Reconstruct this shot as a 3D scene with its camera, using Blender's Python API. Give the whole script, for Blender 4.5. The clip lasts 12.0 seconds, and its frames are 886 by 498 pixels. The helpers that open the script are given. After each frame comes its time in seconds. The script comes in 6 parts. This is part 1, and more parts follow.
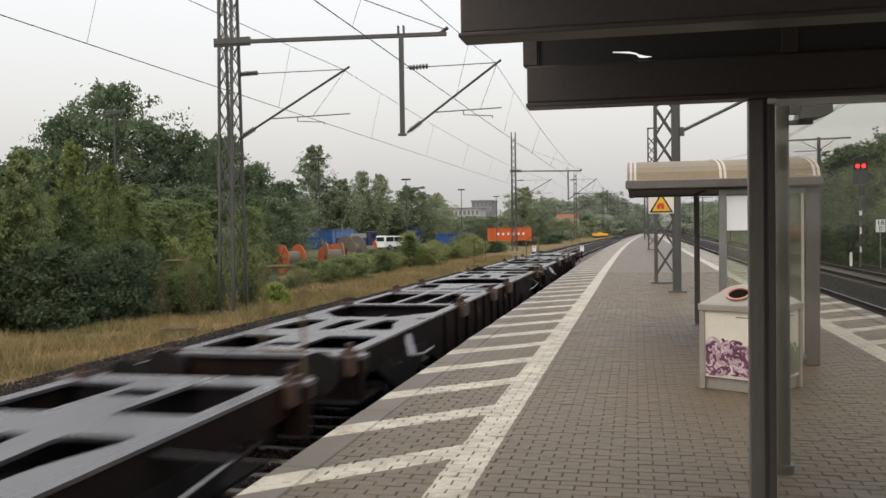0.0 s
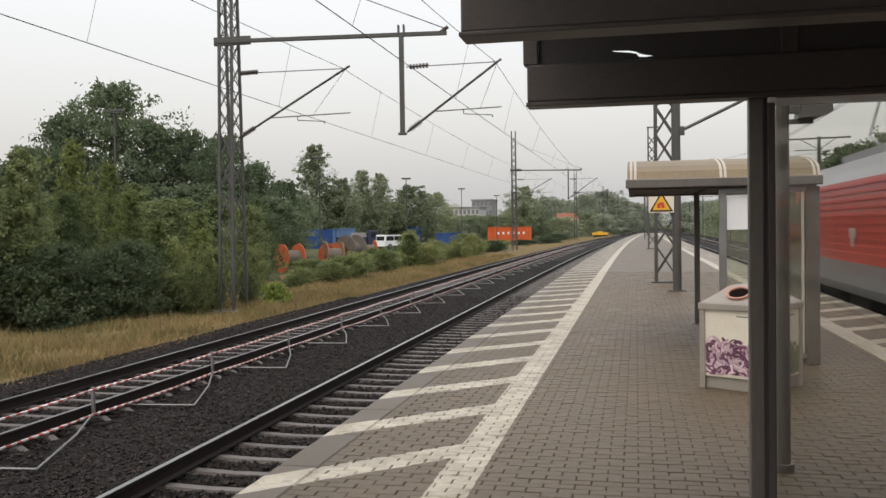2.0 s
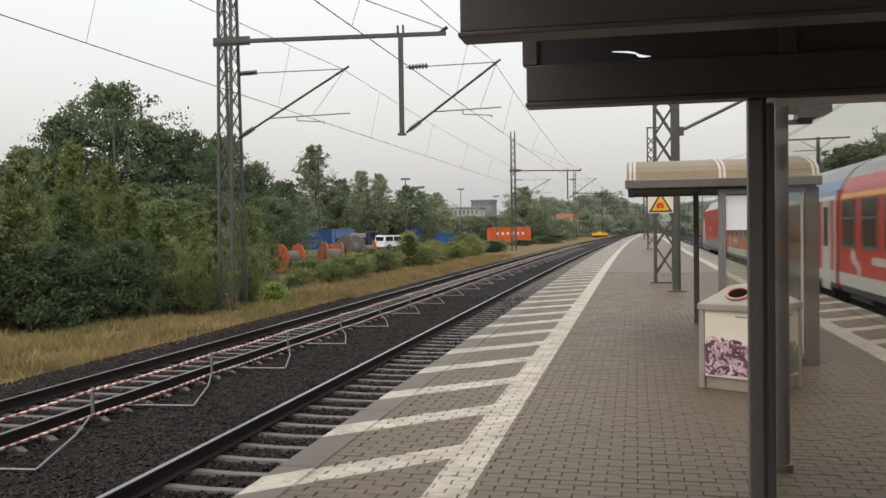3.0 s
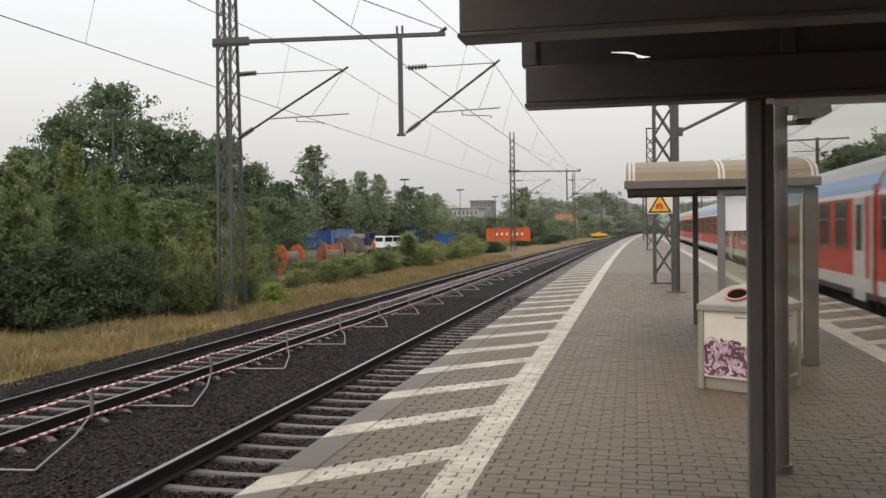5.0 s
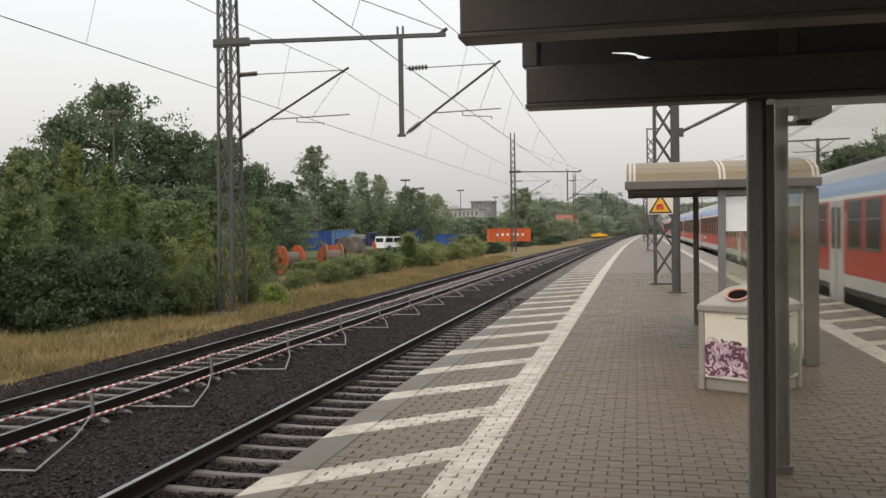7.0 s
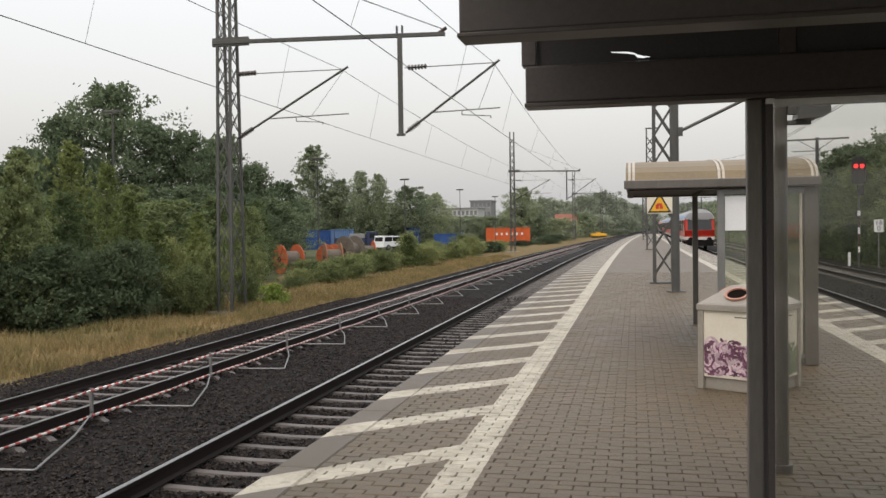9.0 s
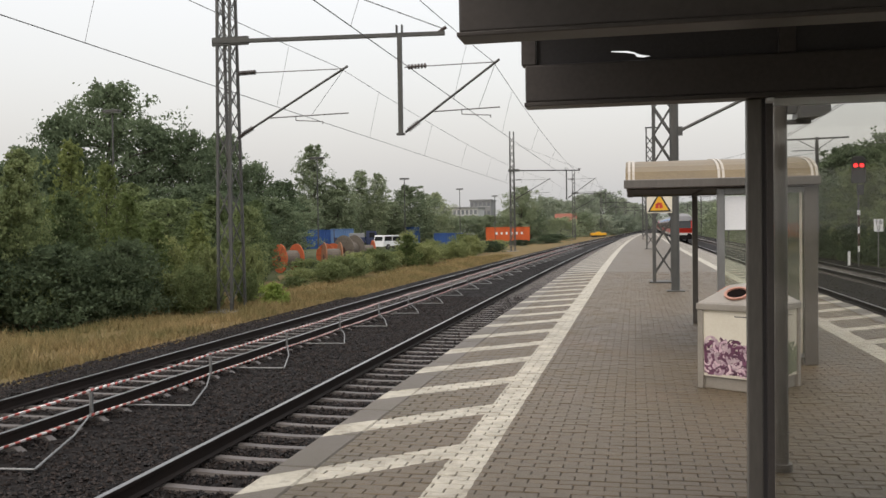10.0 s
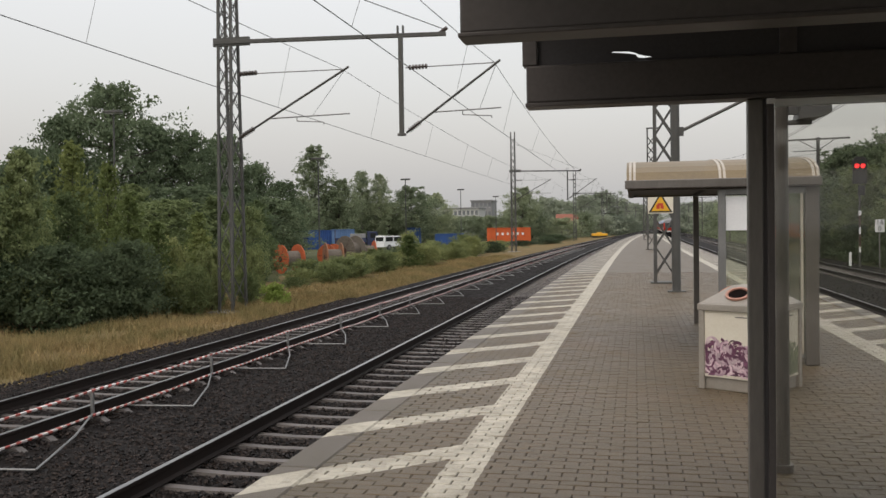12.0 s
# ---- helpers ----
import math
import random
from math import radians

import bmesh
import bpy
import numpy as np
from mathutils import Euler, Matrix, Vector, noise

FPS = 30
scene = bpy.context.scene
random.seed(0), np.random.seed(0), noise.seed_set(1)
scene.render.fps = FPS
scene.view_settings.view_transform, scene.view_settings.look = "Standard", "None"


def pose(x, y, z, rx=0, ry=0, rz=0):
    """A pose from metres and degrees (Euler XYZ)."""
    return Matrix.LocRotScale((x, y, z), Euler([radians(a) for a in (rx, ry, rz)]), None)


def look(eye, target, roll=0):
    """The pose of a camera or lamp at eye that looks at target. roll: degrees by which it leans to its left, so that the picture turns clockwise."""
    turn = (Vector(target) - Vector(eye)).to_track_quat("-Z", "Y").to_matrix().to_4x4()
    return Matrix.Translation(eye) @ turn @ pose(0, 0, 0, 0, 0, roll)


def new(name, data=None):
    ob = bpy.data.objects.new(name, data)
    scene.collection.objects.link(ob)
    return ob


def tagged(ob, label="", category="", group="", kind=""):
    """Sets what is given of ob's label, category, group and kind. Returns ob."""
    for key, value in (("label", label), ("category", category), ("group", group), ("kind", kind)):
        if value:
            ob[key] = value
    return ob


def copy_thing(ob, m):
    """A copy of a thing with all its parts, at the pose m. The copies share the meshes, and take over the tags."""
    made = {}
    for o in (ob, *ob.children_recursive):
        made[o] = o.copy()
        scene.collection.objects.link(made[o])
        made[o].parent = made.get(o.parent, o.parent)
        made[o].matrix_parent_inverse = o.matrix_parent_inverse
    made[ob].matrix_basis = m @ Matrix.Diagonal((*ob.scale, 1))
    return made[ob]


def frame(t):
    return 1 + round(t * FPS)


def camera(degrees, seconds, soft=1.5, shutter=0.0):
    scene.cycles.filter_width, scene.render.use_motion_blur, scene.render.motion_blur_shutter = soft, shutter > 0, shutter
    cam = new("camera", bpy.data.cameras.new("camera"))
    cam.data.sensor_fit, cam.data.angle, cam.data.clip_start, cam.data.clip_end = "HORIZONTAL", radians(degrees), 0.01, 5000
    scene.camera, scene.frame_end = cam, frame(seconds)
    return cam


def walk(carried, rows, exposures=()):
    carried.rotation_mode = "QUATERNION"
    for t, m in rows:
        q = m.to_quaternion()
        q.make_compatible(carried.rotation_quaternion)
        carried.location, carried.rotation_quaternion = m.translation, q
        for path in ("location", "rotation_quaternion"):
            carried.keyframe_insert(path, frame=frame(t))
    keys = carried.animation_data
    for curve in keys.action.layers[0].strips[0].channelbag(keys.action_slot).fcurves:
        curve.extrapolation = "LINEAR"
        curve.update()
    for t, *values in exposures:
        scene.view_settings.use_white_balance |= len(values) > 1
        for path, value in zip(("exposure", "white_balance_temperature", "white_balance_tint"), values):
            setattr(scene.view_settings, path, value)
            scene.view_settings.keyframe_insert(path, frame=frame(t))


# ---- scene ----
# World: y runs along the tracks away from the camera, x to the right, z = 0 is the platform's top.
cam = camera(52.2, 12.0, soft=1.5, shutter=0.3)
EYE = (0.0, 0.0, 1.67)
# seconds, small swings of the held camera: to its left and upwards, in thousandths of a radian
SWAY = [(0, -0.3, 0.8), (0.5, 0, 0.55), (1, -0.8, 0.5), (1.5, -0.95, 0), (2, -0.15, -0.15), (2.5, 0, 0), (3, -0.9, 0.3),
        (5, -1.7, 0.95), (5.5, -1.7, 1.9), (6, -1.3, 1.9), (6.5, -1.1, 1.35), (7, -1.1, 1.6), (9, -1.9, 0.8), (9.5, -1.9, 0.55),
        (10, -2.1, 0.1), (10.5, -2.1, 0), (11, -2.15, 0), (11.5, -1.9, 0.3), (12, -1.0, 0.7)]


def camera_rows():
    rows = []
    for t, left, up in SWAY:
        fx, fy, fz = -0.20925, 0.97759, -0.02318
        a = left / 1000
        fx, fy = fx - fy * a, fy + fx * a
        rows.append((t, look(EYE, (fx * 100, fy * 100, EYE[2] + (fz + up / 1000) * 100), -0.82)))
    return rows


walk(cam, camera_rows(), exposures=((0.0, 0.0, 6590, 11.5), (11.65, 0.0, 6590, 11.5), (11.95, -0.2, 6590, 11.5), (12.0, -0.2, 6590, 11.5)))

# ---- light: an overcast, rainy day ----
SUN_EL, SUN_ROT = radians(55), radians(200)
world = bpy.data.worlds.new("overcast_sky")
scene.world = world
world.use_nodes = True
wn, wl = world.node_tree.nodes, world.node_tree.links
wn.clear()
w_out = wn.new("ShaderNodeOutputWorld")
w_sky = wn.new("ShaderNodeTexSky")
w_sky.sky_type, w_sky.sun_disc, w_sky.sun_elevation, w_sky.sun_rotation = "NISHITA", False, SUN_EL, SUN_ROT
w_sky.air_density, w_sky.dust_density = 2.0, 6.0
w_bg1 = wn.new("ShaderNodeBackground")
w_bg1.inputs["Strength"].default_value = 0.05
w_co = wn.new("ShaderNodeTexCoord")
w_sep = wn.new("ShaderNodeSeparateXYZ")
w_ramp = wn.new("ShaderNodeValToRGB")
w_ramp.color_ramp.elements[0].position, w_ramp.color_ramp.elements[0].color = 0.0, (0.57, 0.575, 0.58, 1)
w_ramp.color_ramp.elements[1].position, w_ramp.color_ramp.elements[1].color = 0.5, (1.18, 1.18, 1.2, 1)
w_mid = w_ramp.color_ramp.elements.new(0.16)
w_mid.color = (0.79, 0.795, 0.81, 1)
w_noise = wn.new("ShaderNodeTexNoise")
w_noise.inputs["Scale"].default_value, w_noise.inputs["Detail"].default_value = 2.2, 3.0
w_mul = wn.new("ShaderNodeMixRGB")
w_mul.blend_type, w_mul.inputs["Fac"].default_value = "SOFT_LIGHT", 0.12
w_bg2 = wn.new("ShaderNodeBackground")
w_bg2.inputs["Strength"].default_value = 0.92
w_add = wn.new("ShaderNodeAddShader")
wl.new(w_sky.outputs[0], w_bg1.inputs["Color"])
wl.new(w_co.outputs["Generated"], w_sep.inputs[0])
wl.new(w_co.outputs["Generated"], w_noise.inputs["Vector"])
wl.new(w_sep.outputs["Z"], w_ramp.inputs["Fac"])
wl.new(w_ramp.outputs[0], w_mul.inputs[1])
wl.new(w_noise.outputs["Fac"], w_mul.inputs[2])
wl.new(w_mul.outputs[0], w_bg2.inputs["Color"])
wl.new(w_bg1.outputs[0], w_add.inputs[0])
wl.new(w_bg2.outputs[0], w_add.inputs[1])
wl.new(w_add.outputs[0], w_out.inputs["Surface"])
sun = new("sun", bpy.data.lights.new("sun", "SUN"))
sun.data.energy, sun.data.angle, sun.data.color = 0.6, radians(40), (1.0, 0.97, 0.93)
sun.matrix_basis = look((-20, -60, 90), (0, 0, 0))


# ---- materials ----
def nodes_of(m):
    m.use_nodes = True
    return m.node_tree.nodes, m.node_tree.links, m.node_tree.nodes["Principled BSDF"]


def mat(name, a, b=None, rough=0.6, metal=0.0, scale=6.0, fine=60.0, bump=0.15, dirt=None, dirt_amount=0.35, vary=0.0, stretch=(1, 1, 1), island=0.0, spec=0.5):
    """A two-scale procedural surface: colours a and b mixed by a coarse and a fine noise, dirt in blotches, relief."""
    m = bpy.data.materials.new(name)
    n, l, p = nodes_of(m)
    b = b or tuple(c * 0.75 for c in a)
    co = n.new("ShaderNodeTexCoord")
    mp = n.new("ShaderNodeMapping")
    mp.inputs["Scale"].default_value = stretch
    l.new(co.outputs["Object"], mp.inputs["Vector"])
    big, small = n.new("ShaderNodeTexNoise"), n.new("ShaderNodeTexNoise")
    big.inputs["Scale"].default_value, big.inputs["Detail"].default_value = scale, 5
    small.inputs["Scale"].default_value, small.inputs["Detail"].default_value = fine, 3
    l.new(mp.outputs[0], big.inputs["Vector"])
    l.new(mp.outputs[0], small.inputs["Vector"])
    ave = n.new("ShaderNodeMath")
    ave.operation = "MULTIPLY_ADD"
    ave.inputs[1].default_value, ave.inputs[2].default_value = 0.5, -0.02
    add = n.new("ShaderNodeMath")
    l.new(big.outputs["Fac"], add.inputs[0])
    l.new(small.outputs["Fac"], add.inputs[1])
    l.new(add.outputs[0], ave.inputs[0])
    ramp = n.new("ShaderNodeValToRGB")
    ramp.color_ramp.elements[0].position, ramp.color_ramp.elements[0].color = 0.34, (*b, 1)
    ramp.color_ramp.elements[1].position, ramp.color_ramp.elements[1].color = 0.66, (*a, 1)
    l.new(ave.outputs[0], ramp.inputs["Fac"])
    colour = ramp.outputs[0]
    if dirt:
        d = n.new("ShaderNodeTexNoise")
        d.inputs["Scale"].default_value, d.inputs["Detail"].default_value, d.inputs["Roughness"].default_value = scale * 0.4, 6, 0.65
        l.new(mp.outputs[0], d.inputs["Vector"])
        dr = n.new("ShaderNodeValToRGB")
        dr.color_ramp.elements[0].position, dr.color_ramp.elements[1].position = 0.48, 0.72
        dr.color_ramp.elements[1].color = (dirt_amount, dirt_amount, dirt_amount, 1)
        l.new(d.outputs["Fac"], dr.inputs["Fac"])
        mx = n.new("ShaderNodeMixRGB")
        l.new(dr.outputs[0], mx.inputs["Fac"])
        l.new(colour, mx.inputs[1])
        mx.inputs[2].default_value = (*dirt, 1)
        colour = mx.outputs[0]
    if vary or island:
        hs = n.new("ShaderNodeHueSaturation")
        if island:
            info = n.new("ShaderNodeNewGeometry")
            src, amt = info.outputs["Random Per Island"], island
        else:
            info = n.new("ShaderNodeObjectInfo")
            src, amt = info.outputs["Random"], vary
        mr = n.new("ShaderNodeMapRange")
        mr.inputs["To Min"].default_value, mr.inputs["To Max"].default_value = 1 - amt, 1 + amt
        l.new(src, mr.inputs["Value"])
        l.new(mr.outputs[0], hs.inputs["Value"])
        l.new(colour, hs.inputs["Color"])
        colour = hs.outputs[0]
    l.new(colour, p.inputs["Base Color"])
    rr = n.new("ShaderNodeMapRange")
    rr.inputs["To Min"].default_value, rr.inputs["To Max"].default_value = max(0.03, rough - 0.12), min(1, rough + 0.12)
    l.new(big.outputs["Fac"], rr.inputs["Value"])
    l.new(rr.outputs[0], p.inputs["Roughness"])
    p.inputs["Metallic"].default_value = metal
    p.inputs["Specular IOR Level"].default_value = spec
    if bump:
        bp = n.new("ShaderNodeBump")
        bp.inputs["Strength"].default_value, bp.inputs["Distance"].default_value = bump, 0.01
        l.new(small.outputs["Fac"], bp.inputs["Height"])
        l.new(bp.outputs[0], p.inputs["Normal"])
    return m


def glow(name, colour, strength):
    m = bpy.data.materials.new(name)
    n, l, p = nodes_of(m)
    p.inputs["Base Color"].default_value = (*[c * 0.3 for c in colour], 1)
    p.inputs["Emission Color"].default_value, p.inputs["Emission Strength"].default_value = (*colour, 1), strength
    return m


def pane_glass(name, tint, gloss=0.1, haze=0.0, haze_colour=(0.5, 0.5, 0.48)):
    """Thin glass: clear, with a mirror part and a film of dirt."""
    m = bpy.data.materials.new(name)
    n, l, p = nodes_of(m)
    n.remove(p)
    out = n["Material Output"]
    tr, gl, di = n.new("ShaderNodeBsdfTransparent"), n.new("ShaderNodeBsdfGlossy"), n.new("ShaderNodeBsdfDiffuse")
    tr.inputs["Color"].default_value = (*tint, 1)
    gl.inputs["Roughness"].default_value = 0.04
    di.inputs["Color"].default_value = (*haze_colour, 1)
    fr = n.new("ShaderNodeFresnel")
    fr.inputs["IOR"].default_value = 1.5
    m1, m2 = n.new("ShaderNodeMixShader"), n.new("ShaderNodeMixShader")
    l.new(fr.outputs[0], m1.inputs[0])
    l.new(tr.outputs[0], m1.inputs[1])
    l.new(gl.outputs[0], m1.inputs[2])
    no = n.new("ShaderNodeTexNoise")
    no.inputs["Scale"].default_value, no.inputs["Detail"].default_value = 3.0, 6
    mr = n.new("ShaderNodeMapRange")
    mr.inputs["From Min"].default_value, mr.inputs["From Max"].default_value, mr.inputs["To Max"].default_value = 0.3, 0.8, haze * 2
    l.new(no.outputs["Fac"], mr.inputs["Value"])
    l.new(mr.outputs[0], m2.inputs[0])
    l.new(m1.outputs[0], m2.inputs[1])
    l.new(di.outputs[0], m2.inputs[2])
    l.new(m2.outputs[0], out.inputs["Surface"])
    return m


STRIPE_PITCH, STRIPE_WIDTH, STRIPE_START, STRIPE_SLOPE = 1.6, 0.44, 6.93, 0.95


def paved(name, a, b, dirt, vary, rough, worn):
    """Paving with worn white platform markings painted over it: the lines along both edges and the slanted hatching outside them."""
    m = mat(name, a, b, rough=rough, scale=1.3, fine=90, bump=0.5, dirt=dirt, dirt_amount=0.75, vary=vary)
    n, l, p = nodes_of(m)
    base = p.inputs["Base Color"].links[0].from_socket
    g = n.new("ShaderNodeNewGeometry")
    s = n.new("ShaderNodeSeparateXYZ")
    l.new(g.outputs["Position"], s.inputs[0])

    def op(kind, x, y):
        k = n.new("ShaderNodeMath")
        k.operation = kind
        for i, v in enumerate((x, y)):
            if isinstance(v, (int, float)):
                k.inputs[i].default_value = v
            else:
                l.new(v, k.inputs[i])
        return k.outputs[0]

    def between(v, lo, hi):
        return op("MULTIPLY", op("GREATER_THAN", v, lo), op("LESS_THAN", v, hi))

    x, y = s.outputs["X"], s.outputs["Y"]
    wob = n.new("ShaderNodeTexNoise")
    wob.inputs["Scale"].default_value = 14.0
    l.new(g.outputs["Position"], wob.inputs["Vector"])
    wobble = op("MULTIPLY", op("SUBTRACT", wob.outputs["Fac"], 0.5), 0.03)
    beyond = op("POWER", op("MAXIMUM", op("SUBTRACT", y, 33.0), 0.0), 2.0)
    xw = op("SUBTRACT", op("ADD", x, wobble), op("MULTIPLY", beyond, 1.3e-4))
    xr = op("SUBTRACT", op("ADD", x, wobble), op("MULTIPLY", beyond, 5e-5))
    lines = op("ADD", between(xw, -1.325, -1.045), between(xr, 2.9, 3.2))
    run = op("SUBTRACT", y, op("MULTIPLY", op("ADD", xw, 2.44), STRIPE_SLOPE))
    run2 = op("SUBTRACT", y, op("MULTIPLY", op("SUBTRACT", xr, 4.25), 0.85))
    hatch = op("MULTIPLY", between(xw, -2.6, -1.2), op("LESS_THAN", op("FLOORED_MODULO", op("SUBTRACT", run, STRIPE_START), STRIPE_PITCH), STRIPE_WIDTH))
    hatch2 = op("MULTIPLY", between(xr, 3.1, 4.3), op("LESS_THAN", op("FLOORED_MODULO", op("SUBTRACT", run2, 17.2), 1.5), 0.42))
    paint = op("MINIMUM", op("ADD", op("ADD", lines, hatch), hatch2), 1.0)
    wear = n.new("ShaderNodeTexNoise")
    wear.inputs["Scale"].default_value, wear.inputs["Detail"].default_value, wear.inputs["Roughness"].default_value = 7.0, 8, 0.7
    l.new(g.outputs["Position"], wear.inputs["Vector"])
    wr = n.new("ShaderNodeMapRange")
    wr.inputs["From Min"].default_value, wr.inputs["From Max"].default_value = 0.72 - worn, 0.6 - worn
    wr.inputs["To Min"].default_value, wr.inputs["To Max"].default_value = 0.45, 0.96
    l.new(wear.outputs["Fac"], wr.inputs["Value"])
    mx = n.new("ShaderNodeMixRGB")
    l.new(op("MULTIPLY", paint, wr.outputs[0]), mx.inputs["Fac"])
    l.new(base, mx.inputs[1])
    film = n.new("ShaderNodeTexNoise")
    film.inputs["Scale"].default_value, film.inputs["Detail"].default_value, film.inputs["Roughness"].default_value = 2.6, 9, 0.75
    l.new(g.outputs["Position"], film.inputs["Vector"])
    tone = n.new("ShaderNodeValToRGB")
    tone.color_ramp.elements[0].position, tone.color_ramp.elements[0].color = 0.36, (0.3, 0.265, 0.2, 1)
    tone.color_ramp.elements[1].position, tone.color_ramp.elements[1].color = 0.58, (0.5, 0.46, 0.37, 1)
    l.new(film.outputs["Fac"], tone.inputs["Fac"])
    l.new(tone.outputs[0], mx.inputs[2])
    # brown moss and soil in the rows next to the kerb stones, in uneven patches
    moss = n.new("ShaderNodeTexNoise")
    moss.inputs["Scale"].default_value, moss.inputs["Detail"].default_value = 1.1, 6
    l.new(g.outputs["Position"], moss.inputs["Vector"])
    near_kerb = n.new("ShaderNodeMapRange")
    near_kerb.inputs["From Min"].default_value, near_kerb.inputs["From Max"].default_value = -1.55, -2.2
    l.new(xw, near_kerb.inputs["Value"])
    patch = n.new("ShaderNodeMapRange")
    patch.inputs["From Min"].default_value, patch.inputs["From Max"].default_value = 0.38, 0.6
    l.new(moss.outputs["Fac"], patch.inputs["Value"])
    grow = op("MULTIPLY", op("MULTIPLY", near_kerb.outputs[0], patch.outputs[0]), 0.6 if "kerb" not in name else 0.2)
    green = n.new("ShaderNodeMixRGB")
    l.new(op("MULTIPLY", grow, op("SUBTRACT", 1.0, op("MULTIPLY", paint, 0.7))), green.inputs["Fac"])
    l.new(mx.outputs[0], green.inputs[1])
    green.inputs[2].default_value = (0.06, 0.047, 0.022, 1)
    l.new(green.outputs[0], p.inputs["Base Color"])
    return m


M = {}
M["brick"] = paved("grey_paving_brick", (0.121, 0.089, 0.049), (0.084, 0.061, 0.033), (0.118, 0.076, 0.04), 0.09, 0.5, 0.05)
M["joint"] = mat("sandy_joint", (0.05, 0.039, 0.028), (0.028, 0.022, 0.016), rough=0.9, scale=1.3, fine=90, bump=0.25, dirt=(0.02, 0.018, 0.01))
M["far_paving"] = paved("far_paving", (0.112, 0.082, 0.047), (0.082, 0.06, 0.034), (0.114, 0.076, 0.041), 0.0, 0.5, 0.05)
M["kerb"] = paved("kerb_concrete", (0.15, 0.126, 0.1), (0.1, 0.084, 0.066), (0.1, 0.09, 0.07), 0.08, 0.6, 0.08)
M["concrete"] = mat("weathered_concrete", (0.26, 0.25, 0.235), (0.17, 0.165, 0.155), rough=0.75, scale=3, dirt=(0.1, 0.085, 0.06))
M["sleeper"] = mat("wet_concrete_sleeper", (0.15, 0.132, 0.12), (0.08, 0.069, 0.062), rough=0.5, scale=5, dirt=(0.09, 0.06, 0.045), vary=0.15)
M["ballast"] = mat("ballast_bed", (0.017, 0.0135, 0.0115), (0.007, 0.0055, 0.005), rough=0.75, scale=9, fine=45, bump=0.9, spec=0.1)
M["stones"] = mat("ballast_stones", (0.034, 0.0235, 0.0185), (0.0065, 0.0047, 0.004), rough=0.55, scale=8, fine=40, bump=0.3, island=0.95, spec=0.22)
M["rail_head"] = mat("worn_rail_steel", (0.35, 0.35, 0.36), (0.25, 0.24, 0.24), rough=0.3, metal=0.9, scale=4, stretch=(1, 0.1, 1))
M["rail_web"] = mat("rusty_rail_side", (0.024, 0.017, 0.014), (0.013, 0.01, 0.009), rough=0.7, scale=6, spec=0.15)
M["galv"] = mat("galvanised_steel", (0.27, 0.272, 0.268), (0.19, 0.19, 0.187), rough=0.5, metal=0.5, scale=3, dirt=(0.1, 0.095, 0.08))
M["mast"] = mat("grey_mast_paint", (0.1, 0.1, 0.094), (0.065, 0.065, 0.061), rough=0.55, metal=0.3, scale=2, dirt=(0.08, 0.07, 0.055))
M["insul"] = mat("brown_insulator", (0.05, 0.035, 0.03), rough=0.3, scale=9)
M["wire"] = mat("dark_copper_wire", (0.06, 0.06, 0.058), rough=0.5, metal=0.6)
M["canopy"] = mat("bronze_grey_canopy_metal", (0.092, 0.081, 0.076), (0.07, 0.061, 0.058), rough=0.42, metal=0.1, scale=1.2, fine=40, bump=0.05, dirt=(0.06, 0.055, 0.05), spec=0.25)
M["canopy_in"] = mat("dark_soffit_sheet", (0.075, 0.071, 0.072), (0.06, 0.056, 0.057), rough=0.6, scale=1.5, bump=0.05, spec=0.15)
M["post"] = mat("grey_brown_post_paint", (0.15, 0.136, 0.122), (0.11, 0.1, 0.09), rough=0.4, metal=0.15, scale=1.5, fine=50, bump=0.05, dirt=(0.075, 0.065, 0.055), stretch=(1, 1, 0.2))
M["tan_roof"] = mat("tan_weathered_roof_sheet", (0.225, 0.165, 0.085), (0.15, 0.11, 0.058), rough=0.5, scale=1.6, dirt=(0.12, 0.095, 0.055), dirt_amount=0.6)
M["rib"] = mat("pale_roof_rib", (0.55, 0.5, 0.43), rough=0.5, scale=5, dirt=(0.3, 0.22, 0.12))
M["white"] = mat("white_panel", (0.78, 0.79, 0.8), (0.72, 0.73, 0.74), rough=0.4, scale=2, bump=0.02)
M["cream"] = mat("cream_bin_panel", (0.72, 0.68, 0.58), (0.66, 0.61, 0.5), rough=0.4, scale=4, bump=0.03, dirt=(0.4, 0.34, 0.24))
M["bin_metal"] = mat("grey_beige_bin_metal", (0.34, 0.31, 0.27), (0.26, 0.235, 0.2), rough=0.45, scale=3, bump=0.05, dirt=(0.17, 0.13, 0.1))
M["salmon"] = mat("salmon_ring", (0.5, 0.25, 0.18), rough=0.4)
M["black"] = mat("black_plastic", (0.02, 0.02, 0.02), rough=0.5)
M["yellow"] = mat("signal_yellow", (0.75, 0.42, 0.03), (0.68, 0.37, 0.02), rough=0.4, bump=0.02)
M["red_sign"] = mat("sign_red", (0.6, 0.06, 0.03), rough=0.4)
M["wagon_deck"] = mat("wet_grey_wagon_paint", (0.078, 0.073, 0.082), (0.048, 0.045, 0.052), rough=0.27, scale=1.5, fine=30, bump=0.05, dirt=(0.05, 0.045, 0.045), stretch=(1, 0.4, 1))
# near black, much darker than the deck, with rust blotches
M["wagon_side"] = mat("near_black_wagon_side", (0.017, 0.012, 0.011), (0.007, 0.006, 0.006), rough=0.7, scale=1.5, dirt=(0.04, 0.018, 0.011), dirt_amount=0.5, stretch=(1, 1, 0.3), spec=0.06)
